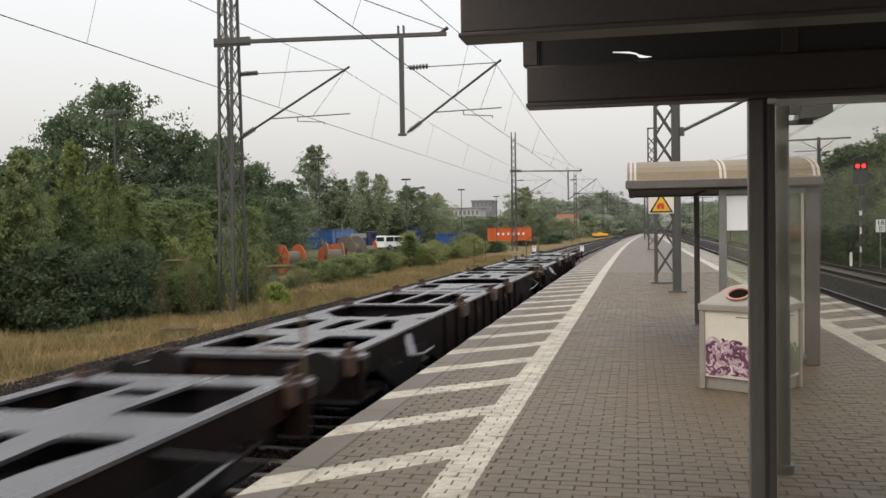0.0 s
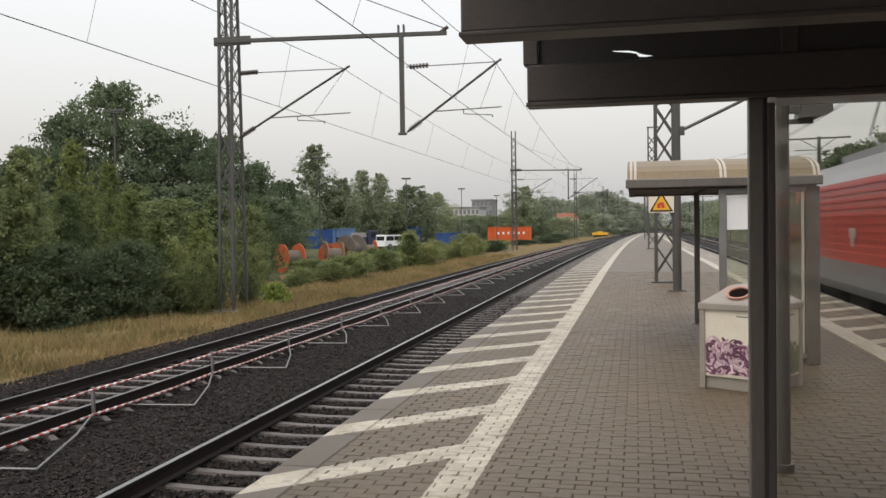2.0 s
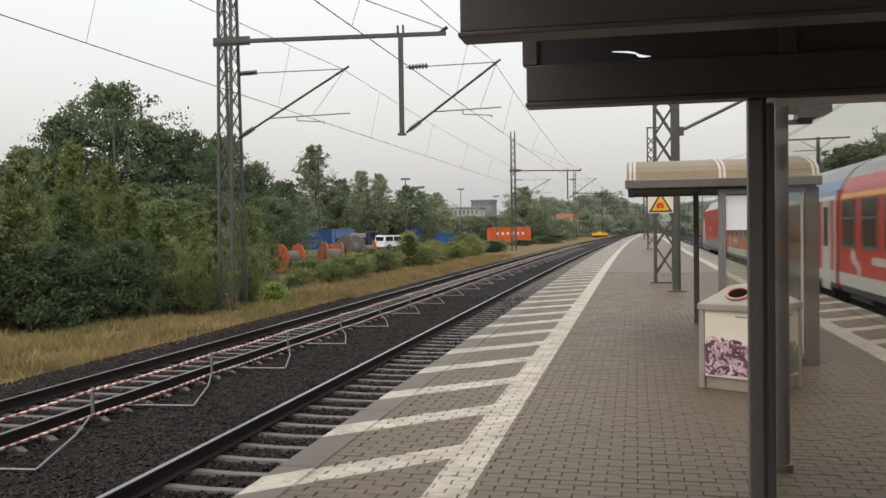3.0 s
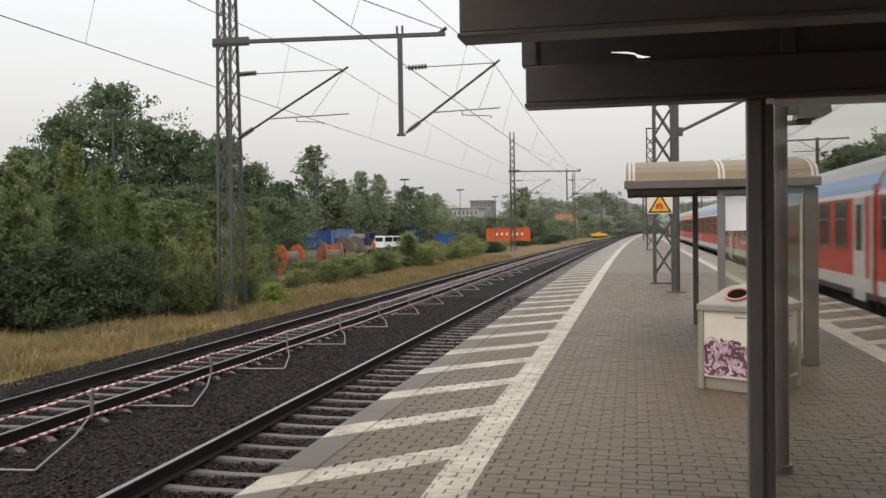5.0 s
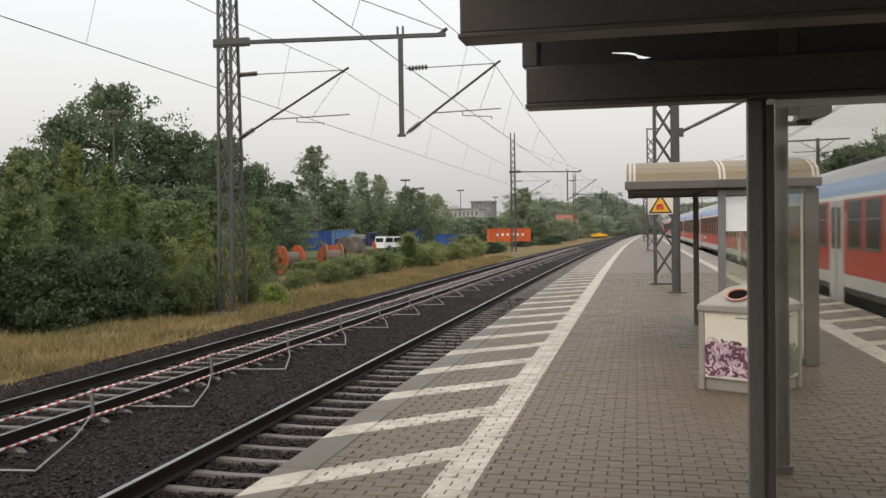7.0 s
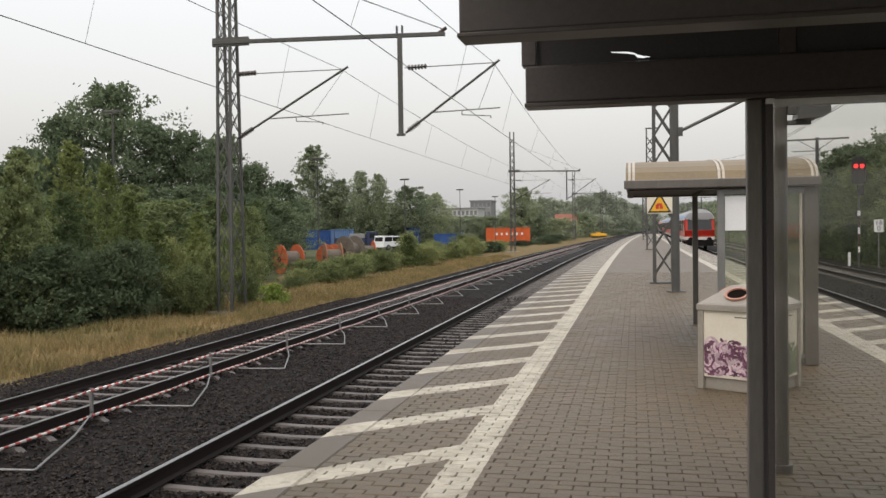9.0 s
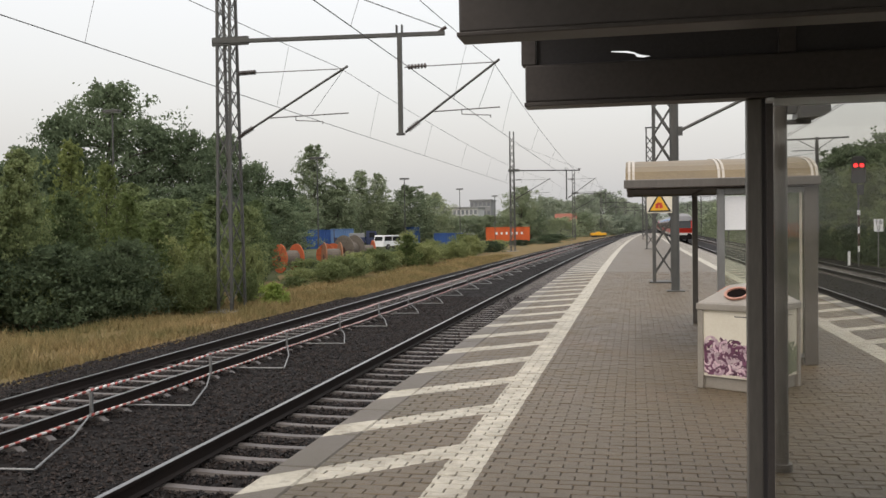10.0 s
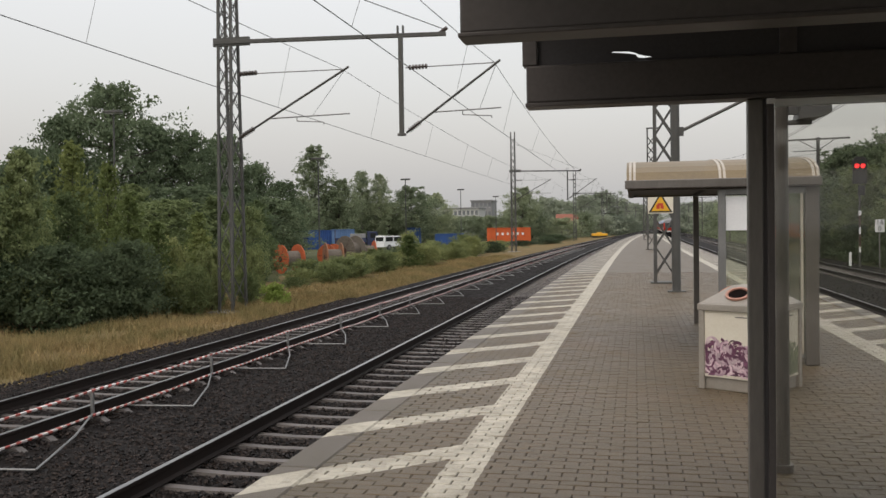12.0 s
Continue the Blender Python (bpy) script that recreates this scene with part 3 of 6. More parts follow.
def paving():
    rng = np.random.default_rng(21)
    data, pv, pf = piece(0.1925, 0.0955, 0.04, 0.005, "brick", M["brick"])
    rest_v, rest_f = [], []
    singles = 0
    pv = np.array(pv)
    j = 0
    y = 4.2
    while y < 33.0:
        x = EDGE_L + 0.3 + 0.1 + (0.1 if j % 2 else 0.0)
        if j % 2 and y > 4.5:
            k = len(rest_v)
            rest_v += (pv * (0.47, 1, 1) + (EDGE_L + 0.348, y, 0)).tolist()
            rest_f += [tuple(i + k for i in f) for f in pf]
        while x < EDGE_R - 0.38:
            dz = rng.uniform(-0.003, 0.002) - (0.002 if rng.random() < 0.03 else 0)
            if x > 1.4 and y < 14 and abs(x / max(y, 1)) > 0.45:
                x += 0.2
                continue
            if singles < 300 and -1.9 < x < 0.9 and y > 5.4:
                s = new("brick", data)
                s.parent, s.location = plat, (x, y, dz)
                s.rotation_euler = (rng.normal(0, 0.008), rng.normal(0, 0.006), rng.normal(0, 0.006))
                singles += 1
            else:
                k = len(rest_v)
                q = pv + (x, y, dz)
                q[:, 2] += (pv[:, 0] * rng.normal(0, 0.01) + pv[:, 1] * rng.normal(0, 0.012))
                rest_v += q.tolist()
                rest_f += [tuple(i + k for i in f) for f in pf]
            x += 0.2
        j += 1
        y += 0.1
    ob = raw("bricks", rest_v, rest_f, M["brick_rest"], plat)
    tagged(ob, kind="stuff")


M["brick_rest"] = paved("grey_paving_bricks", (0.121, 0.089, 0.049), (0.084, 0.061, 0.033), (0.118, 0.076, 0.04), 0.0, 0.5, 0.05)


def by_island(m, amount):
    n, l, p = nodes_of(m)
    g, mr, hs = n.new("ShaderNodeNewGeometry"), n.new("ShaderNodeMapRange"), n.new("ShaderNodeHueSaturation")
    mr.inputs["To Min"].default_value, mr.inputs["To Max"].default_value = 1 - amount, 1 + amount
    src = p.inputs["Base Color"].links[0].from_socket
    l.new(g.outputs["Random Per Island"], mr.inputs["Value"])
    l.new(mr.outputs[0], hs.inputs["Value"])
    l.new(src, hs.inputs["Color"])
    l.new(hs.outputs[0], p.inputs["Base Color"])


by_island(M["brick_rest"], 0.09)


def kerbs():
    data, _, _ = piece(0.296, 0.99, 0.2, 0.012, "kerb_stone", M["kerb"])
    rng = np.random.default_rng(5)
    for side in (EDGE_L + 0.15, EDGE_R - 0.15):
        for i in range(-8, 36):
            s = new("kerb_stone", data)
            s.parent, s.location = plat, (side + rng.normal(0, 0.004), i + 0.5, rng.normal(0.002, 0.003))
        part("far_kerb", strip(side - 0.148, side + 0.148, 36.0, END, -0.2, 0.001), M["kerb"], plat)


# ---- overhead line: masts, arms, wires ----
def lattice(parent, half0, half1, z0, z1, deep0, deep1, leg=0.06, pitch=0.55, brace=0.035):
    """Four tapering legs with crossed flat braces on all faces."""
    def corner(sx, sy, z):
        k = (z - z0) / (z1 - z0)
        return Vector((sx * (half0 + (half1 - half0) * k), sy * (deep0 + (deep1 - deep0) * k), z))
    for sx, sy in ((-1, -1), (1, -1), (1, 1), (-1, 1)):
        part("leg", Mesh().beam(corner(sx, sy, z0), corner(sx, sy, z1), leg, leg, up=(0, 1, 0)), M["mast"], parent)
    z = z0 + 0.25
    while z < z1 - pitch:
        h = z + pitch * (1.15 if z < z1 * 0.4 else 0.9)
        for (ax, ay), (bx, by) in (((-1, -1), (1, -1)), ((1, -1), (1, 1)), ((1, 1), (-1, 1)), ((-1, 1), (-1, -1))):
            flat = (0, 1, 0) if ay == by else (1, 0, 0)
            part("brace", Mesh().beam(corner(ax, ay, z), corner(bx, by, h), brace, 0.012, up=flat), M["mast"], parent)
            part("brace", Mesh().beam(corner(bx, by, z), corner(ax, ay, h), brace, 0.012, up=flat), M["mast"], parent)
        z = h


def insulator(parent, a, b):
    a, b = Vector(a), Vector(b)
    m = Mesh().tube(a, b, 0.03)
    for i in range(6):
        p = a.lerp(b, (i + 0.5) / 6)
        d = (b - a) * 0.04
        m.tube(p - d, p + d, 0.085, n=10)
    return part("insulator", m, M["insul"], parent, "dark ribbed insulator")


def cantilever(parent, x0, zt, zb, x1, z1):
    """Tie from (x0, zt), slanting tube from (x0, zb) to its end (x1, z1), with a steady arm under it."""
    s = 1 if x1 > x0 else -1
    insulator(parent, (x0 + 0.1 * s, 0, zt), (x0 + 0.75 * s, 0, zt + 0.02))
    part("tie", Mesh().tube((x0, 0, zt), (x1, 0, z1), 0.018), M["galv"], parent)
    a, b = Vector((x0, 0, zb)), Vector((x1 + 0.12 * s, 0, z1 + 0.08))
    insulator(parent, a.lerp(b, 0.03), a.lerp(b, 0.15))
    part("cantilever_tube", Mesh().tube(a, b, 0.04), M["mast"], parent)
    h = a.lerp(b, 0.3)
    part("steady_tube", Mesh().tube(h + Vector((0, 0, -0.03)), (x1 + 0.12 * s, 0, h.z + 0.03), 0.022), M["galv"], parent)
    part("hanger_wire", Mesh().tube((x1, 0, z1), (h.x + 1.5 * s, 0, h.z), 0.007, n=4), M["wire"], parent)
    part("steady_arm", Mesh().path([(h.x + 0.95 * s, 0, h.z), (h.x + 0.95 * s, 0, h.z - 0.15), (h.x + 1.9 * s, 0, h.z - 0.22), (h.x + 1.9 * s, 0, h.z - 0.3)], 0.018), M["galv"], parent)


def left_mast(y):
    t = thing("catenary_mast", "grey steel lattice catenary mast with a long boom over two tracks", "catenary mast", "catenary masts", at=pose(-13.62, y, 0))
    part("foundation", Mesh().box(-0.7, 0.7, -0.6, 0.6, -1.5, -1.06), M["concrete"], t, bevel=0.03)
    lattice(t, 0.24, 0.22, -1.05, 12.6, 0.55, 0.15, pitch=0.85, leg=0.085)
    for dy in (-0.35, -0.2):
        part("boom_stay", Mesh().tube((7.66, dy, 8.1), (0.25, dy, 11.2), 0.008, n=5), M["wire"], t)
    part("boom", Mesh().beam((-0.35, -0.3, 8.12), (7.7, -0.3, 7.95), 0.12, 0.13), M["mast"], t, bevel=0.008)
    part("boom_clamp", Mesh().box(-0.4, 0.9, -0.33, -0.2, 7.98, 8.26), M["mast"], t)
    part("boom_end", Mesh().tube((7.5, -0.3, 7.99), (7.75, -0.3, 8.15), 0.06), M["insul"], t)
    part("drop_post", Mesh().box(6.12, 6.26, -0.37, -0.23, 4.75, 7.94).box(6.08, 6.12, -0.38, -0.22, 8.0, 8.3).box(6.26, 6.3, -0.38, -0.22, 8.0, 8.3).box(6.06, 6.32, -0.38, -0.22, 4.72, 4.8), M["mast"], t, bevel=0.006)
    cantilever(t, 0.3, 7.06, 4.85, 4.2, 7.04)
    cantilever(t, 6.27, 6.98, 4.85, 9.3, 7.0)
    return t


mast_ys = [29.0, 103.0, 178.0, 252.0, 326.0, 400.0]
first = left_mast(mast_ys[0])


def line_shift(y):
    return max(0.0, bend(-9, y) - 0.64)


for y in mast_ys[1:]:
    copy_thing(first, pose(-13.62 + line_shift(y), y, 0))


def wires(x, contact_z, cat_z, ys, name_label, sag=1.1, cat_dx=0.4):
    t = thing("overhead_line", name_label, "overhead line")
    zig = 0.06
    drops = Mesh()
    for i in range(len(ys) - 1):
        a, b = ys[i], ys[i + 1]
        xa, xb = x + zig * (-1) ** i + (line_shift(a) if x < 0 else bend(x, a)), x + zig * (-1) ** (i + 1) + (line_shift(b) if x < 0 else bend(x, b))
        part("contact_wire", Mesh().tube((xa, a, contact_z), (xb, b, contact_z), 0.0095, n=5), M["wire"], t)
        pts = []
        for k in range(17):
            u = k / 16
            pts.append(Vector((xa + (xb - xa) * u + cat_dx, a + (b - a) * u, cat_z - sag * 4 * u * (1 - u))))
            if k % 2 == 1:
                drops.tube(pts[-1], (pts[-1].x - cat_dx, pts[-1].y, contact_z), 0.0045, n=4)
        part("catenary_wire", Mesh().rope(pts, 0.009), M["wire"], t)
    tagged(part("dropper_wire", drops, M["wire"], t), kind="stuff")


ys_all = [-45.0] + mast_ys
wires(-9.9, 5.2, 7.06, ys_all, "sagging catenary and contact wire over the outer track", 0.6)
wires(-4.75, 5.2, 7.02, ys_all, "sagging catenary and contact wire over the platform track")

# ---- freight wagons ----
def rounded(pts, r, n=3):
    """A polygon with its corners rounded."""
    out = []
    k = len(pts)
    for i in range(k):
        p, a, b = Vector(pts[i]), Vector(pts[i - 1]), Vector(pts[(i + 1) % k])
        q = min(r, (a - p).length * 0.4, (b - p).length * 0.4)
        u, w = p + (a - p).normalized() * q, p + (b - p).normalized() * q
        for j in range(n + 1):
            t = j / n
            out.append(u * (1 - t) ** 2 + p * 2 * t * (1 - t) + w * t * t)
    return out


def plate_with_holes(outer, holes, z0, z1):
    """A flat plate from z0 to z1 with polygon holes through it."""
    bm = bmesh.new()
    for loop in [outer] + holes:
        vs = [bm.verts.new((x, y, z1)) for x, y in loop]
        for i in range(len(vs)):
            bm.edges.new((vs[i - 1], vs[i]))
    bmesh.ops.triangle_fill(bm, use_beauty=True, use_dissolve=False, edges=bm.edges[:], normal=(0, 0, 1))
    made = bmesh.ops.extrude_face_region(bm, geom=bm.faces[:])
    bmesh.ops.translate(bm, verts=[g for g in made["geom"] if isinstance(g, bmesh.types.BMVert)], vec=(0, 0, z0 - z1))
    bm.verts.index_update()
    m = Mesh().add([v.co[:] for v in bm.verts], [[v.index for v in f.verts] for f in bm.faces])
    bm.free()
    return m


def wagon(with_plates):
    w = thing("container_wagon", "empty dark grey container flat wagon with wet deck frame", "freight wagon", "freight train wagons")
    # s runs forwards from the tail boards; the wagon's y is -s
    S0, S1, L, H, Z = 0.72, 18.9, 19.65, 1.07, 1.093
    IN = 0.91
    holes = []

    def hole(pts, r=0.07):
        holes.append(rounded([(x, -s) for s, x in pts], r))

    def rect(s0, s1, x0, x1, r=0.05):
        hole([(s0, x0), (s0, x1), (s1, x1), (s1, x0)], r)

    # the two ends: a first row of three openings, a second row that fans out, the long chamfered opening
    for e, o in ((1, 0.0), (-1, L)):
        rect(o + e * 0.97, o + e * 2.22, -IN, -0.31)
        rect(o + e * 0.97, o + e * 2.22, 0.27, IN)
        rect(o + e * 1.22, o + e * 1.55, -0.18, 0.15)
        hole([(o + e * 2.9, -0.9), (o + e * 2.9, -0.43), (o + e * 4.2, -0.43), (o + e * 4.2, -0.78)], 0.14)
        hole([(o + e * 2.9, -0.14), (o + e * 2.9, 0.05), (o + e * 4.2, 0.2), (o + e * 4.2, -0.16)], 0.14)
        hole([(o + e * 2.9, 0.34), (o + e * 2.9, 0.9), (o + e * 3.7, 0.7), (o + e * 4.2, 0.68), (o + e * 4.2, 0.46)], 0.14)
        hole([(o + e * 4.36, 0.84), (o + e * 4.36, 1.0), (o + e * 4.5, 1.0), (o + e * 4.5, 0.84)], 0.04)
        hole([(o + e * 4.36, -0.84), (o + e * 4.36, -1.0), (o + e * 4.5, -1.0), (o + e * 4.5, -0.84)], 0.04)
        hole([(o + e * 4.62, -0.48), (o + e * 4.62, 0.42), (o + e * 5.4, IN), (o + e * 6.8, IN), (o + e * 6.8, -IN), (o + e * 5.4, -IN)], 0.08)
    # the middle
    hole([(7.05, -IN), (7.05, -0.52), (8.36, -0.36), (8.36, -IN)], 0.03)
    hole([(7.05, 0.36), (7.05, 0.46), (8.36, 0.26), (8.36, 0.16)], 0.02)
    hole([(7.3, 0.62), (7.05, IN), (8.36, IN), (8.36, 0.52)], 0.03)
    for s0, s1 in ((8.6, 8.93), (9.58, 9.86)):
        rect(s0, s1, -IN, -0.29, 0.03)
        rect(s0, s1, -0.19, 0.3, 0.03)
        rect(s0, s1, 0.4, IN, 0.03)
    rect(10.12, 12.58, -IN, -0.26, 0.03)
    rect(10.12, 12.58, -0.16, 0.29, 0.03)
    hole([(10.12, 0.39), (10.12, 0.62), (10.75, 0.62), (10.75, IN), (12.58, IN), (12.58, 0.39)], 0.03)
    outer = [(-H, -S0), (H, -S0), (H, -S1), (-H, -S1)]
    part("deck_frame", plate_with_holes(outer, holes, Z - 0.03, Z), M["wagon_deck"], w, "wet dark grey deck frame with cut-out bays")
    for e, o in ((1, 0.0), (-1, L)):
        part("head_stock_top", Mesh().box(-1.24, 1.24, *sorted((-(o + e * 0.5), -(o + e * 0.716))), Z - 0.05, Z - 0.004), M["wagon_deck"], w, bevel=0.006)
    for side in (-1, 1):
        c, d = sorted((side * (H - 0.02), side * (H - 0.09)))
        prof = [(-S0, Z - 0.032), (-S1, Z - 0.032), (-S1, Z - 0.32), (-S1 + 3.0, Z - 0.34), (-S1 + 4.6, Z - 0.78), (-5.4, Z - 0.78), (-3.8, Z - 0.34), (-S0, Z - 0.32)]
        part("side_girder", Mesh().prism_x(prof, c, d), M["wagon_side"], w, "near-black rust-stained girder web")
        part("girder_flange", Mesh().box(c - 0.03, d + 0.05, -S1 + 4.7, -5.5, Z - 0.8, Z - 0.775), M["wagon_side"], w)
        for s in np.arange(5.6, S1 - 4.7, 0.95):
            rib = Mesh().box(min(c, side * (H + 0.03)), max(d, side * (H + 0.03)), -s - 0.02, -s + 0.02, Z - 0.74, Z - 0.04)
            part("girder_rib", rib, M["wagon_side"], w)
        for s, e in ((3.0, 1), (L - 3.0, -1)):
            br = Mesh().beam((side * (H + 0.01), -s, Z - 0.07), (side * (H + 0.24), -s + e * 0.62, Z - 0.26), 0.11, 0.02)
            part("shunter_step", br, M["wagon_deck"], w, "pale bent step bracket")
            rod = Mesh().path([(side * (H + 0.24), -s + e * 0.62, Z - 0.26), (side * (H + 0.22), -s - e * 0.1, Z - 0.33), (side * (H + 0.18), -s - e * 0.8, Z - 0.34)], 0.017)
            part("step_rod", rod, M["galv"], w)
            part("step_hook", Mesh().path([(side * (H + 0.02), -s + e * 1.2, Z - 0.2), (side * (H + 0.15), -s + e * 1.25, Z - 0.3), (side * (H + 0.17), -s + e * 0.9, Z - 0.32), (side * (H + 0.05), -s + e * 0.7, Z - 0.27)], 0.018), M["wagon_side"], w)
        for s in (7.6, 9.4, 11.2):
            part("lashing_ring", Mesh().path([(side * (H + 0.02), -s, Z - 0.16), (side * (H + 0.06), -s - 0.05, Z - 0.26), (side * (H + 0.05), -s + 0.02, Z - 0.42), (side * (H + 0.03), -s + 0.06, Z - 0.3)], 0.014), M["rust"], w)
        for s, n in ((6.9, 2), (9.3, 2), (12.72, 2), (0.62, 1), (L - 0.62, 1)):
            for k in range(n):
                q, x = s + (k - (n - 1) / 2) * 0.26, side * (H - 0.02)
                part("twist_lock", Mesh().box(x - 0.075, x + 0.075, -q - 0.09, -q + 0.09, Z, Z + 0.035).tube((x, -q, Z + 0.035), (x, -q, Z + 0.12), 0.035, 0.045), M["rust"], w, "rusty container spigot")
            part("lock_bracket", Mesh().box(min(side * H, side * (H + 0.09)), max(side * H, side * (H + 0.09)), -s - 0.26, -s + 0.26, Z - 0.2, Z - 0.006), M["rust"], w)
    # webs and sill in near black, which paints the shade inside the bays
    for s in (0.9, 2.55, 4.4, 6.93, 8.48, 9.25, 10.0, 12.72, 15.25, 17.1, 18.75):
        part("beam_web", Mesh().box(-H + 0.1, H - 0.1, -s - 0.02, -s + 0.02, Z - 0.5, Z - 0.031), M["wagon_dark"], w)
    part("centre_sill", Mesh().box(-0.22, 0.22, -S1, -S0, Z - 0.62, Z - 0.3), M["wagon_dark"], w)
    # added sheet, no wagon part: closes the bays with painted shade
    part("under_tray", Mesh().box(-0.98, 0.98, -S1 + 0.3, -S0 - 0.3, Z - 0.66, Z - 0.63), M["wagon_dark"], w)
    for x, ya, yb in ((0.32, -13.5, -4.8), (0.12, -7.0, -4.0), (-0.3, -14.0, -5.2)):
        part("brake_pipe", Mesh().path([(x, ya, Z - 0.2), (x + 0.1, yb, Z - 0.16)], 0.02), M["galv"], w)
    for s in (0.62, L - 0.62):
        e = 1 if s < 2 else -1
        part("head_stock", Mesh().box(-1.2, 1.2, -s - 0.08, -s + 0.08, Z - 0.5, Z - 0.051), M["wagon_side"], w)
        for x in (-0.875, 0.875):
            part("buffer", Mesh().tube((x, -s, Z - 0.14), (x, -s + e * 0.45, Z - 0.14), 0.1, n=12).tube((x, -s + e * 0.45, Z - 0.14), (x, -s + e * 0.5, Z - 0.14), 0.22, n=16), M["wagon_dark"], w)
        part("coupling", Mesh().path([(0, -s, Z - 0.25), (0, -s + e * 0.35, Z - 0.3), (0, -s + e * 0.45, Z - 0.5)], 0.04), M["wagon_dark"], w)
        x = 1.16 * e
        part("hand_rail", Mesh().path([(x, -s + 0.02, Z - 0.3), (x, -s + 0.02, Z + 0.92), (x - e * 0.08, -s + 0.02, Z + 1.02), (x - e * 0.3, -s + 0.02, Z + 1.02), (x - e * 0.38, -s + 0.02, Z + 0.92), (x - e * 0.38, -s + 0.02, Z + 0.25), (x, -s + 0.02, Z + 0.25)], 0.016), M["yellow_dirty"], w, "thin grimy yellow hand rail hoop")
    for s in (2.1, 3.9, L - 3.9, L - 2.1):
        for x in (-0.75, 0.75):
            part("wheel", Mesh().tube((x - 0.065, -s, 0.46), (x + 0.065, -s, 0.46), 0.46, n=24), M["wagon_dark"], w)
        part("axle", Mesh().tube((-1.05, -s, 0.46), (1.05, -s, 0.46), 0.09, n=10), M["wagon_dark"], w)
    for s in (3.0, L - 3.0):
        for x in (-1.0, 1.0):
            part("bogie_frame", Mesh().prism_x([(-s - 1.35, 0.75), (-s - 0.5, 0.4), (-s + 0.5, 0.4), (-s + 1.35, 0.75), (-s + 1.2, 0.8), (-s - 1.2, 0.8)], x - 0.06, x + 0.06), M["wagon_dark"], w)
    if with_plates:
        for x in (-1.27, 1.27):
            p = part("tail_plate", Mesh().box(x - 0.1, x + 0.1, 0.03, 0.06, Z + 0.02, Z + 0.34), M["white"], w, "white rectangular tail board", bevel=0.02)
            part("plate_handle", Mesh().box(x - 0.05, x + 0.05, 0.0, 0.028, Z + 0.26, Z + 0.3), M["black"], p)
            part("plate_bracket", Mesh().box(x - 0.04, x + 0.04, -0.6, 0.03, Z - 0.3, Z + 0.05), M["wagon_side"], w)
    return w


wagons = [(wagon(True), 0.0)]
plain_wagon = wagon(False)
wagons += [(plain_wagon, -20.1), (copy_thing(plain_wagon, pose(0, 0, 0)), -40.2)]


# ---- passenger train ----
def skin(m, prof, y0, y1, both=True):
    """A strip of the car's skin: profile of (half width, height), drawn along the car on both sides."""
    for s in ((-1, 1) if both else (-1,)):
        for (xa, za), (xb, zb) in zip(prof[:-1], prof[1:]):
            m.add([(s * xa, y0, za), (s * xa, y1, za), (s * xb, y1, zb), (s * xb, y0, zb)], [(0, 1, 2, 3)])
    return m


def side_panel(m, s, x, y0, y1, z0, z1, t=0.012):
    return m.box(min(s * x, s * (x + t)), max(s * x, s * (x + t)), y0, y1, z0, z1)


def running_gear(c, ys, half):
    for y in ys:
        for dy in (-1.25, 1.25):
            for x in (-0.75, 0.75):
                part("wheel", Mesh().tube((x - 0.065, y + dy, 0.46), (x + 0.065, y + dy, 0.46), 0.46, n=20), M["wagon_dark"], c)
        for x in (-1.02, 1.02):
            part("bogie_frame", Mesh().prism_x([(y - 1.9, 0.5), (y + 1.9, 0.5), (y + 1.8, 0.75), (y + 0.6, 0.62), (y - 0.6, 0.62), (y - 1.8, 0.75)], x - 0.07, x + 0.07), M["wagon_dark"], c)
    part("under_frame", Mesh().box(-1.25, 1.25, -half, half, 0.82, 0.9).box(-1.2, 1.2, -5.5, -2.5, 0.35, 0.84).box(-1.2, 1.2, 0.5, 2.2, 0.4, 0.84).box(-1.15, 1.15, 3.4, 5.6, 0.38, 0.84), M["wagon_dark"], c)


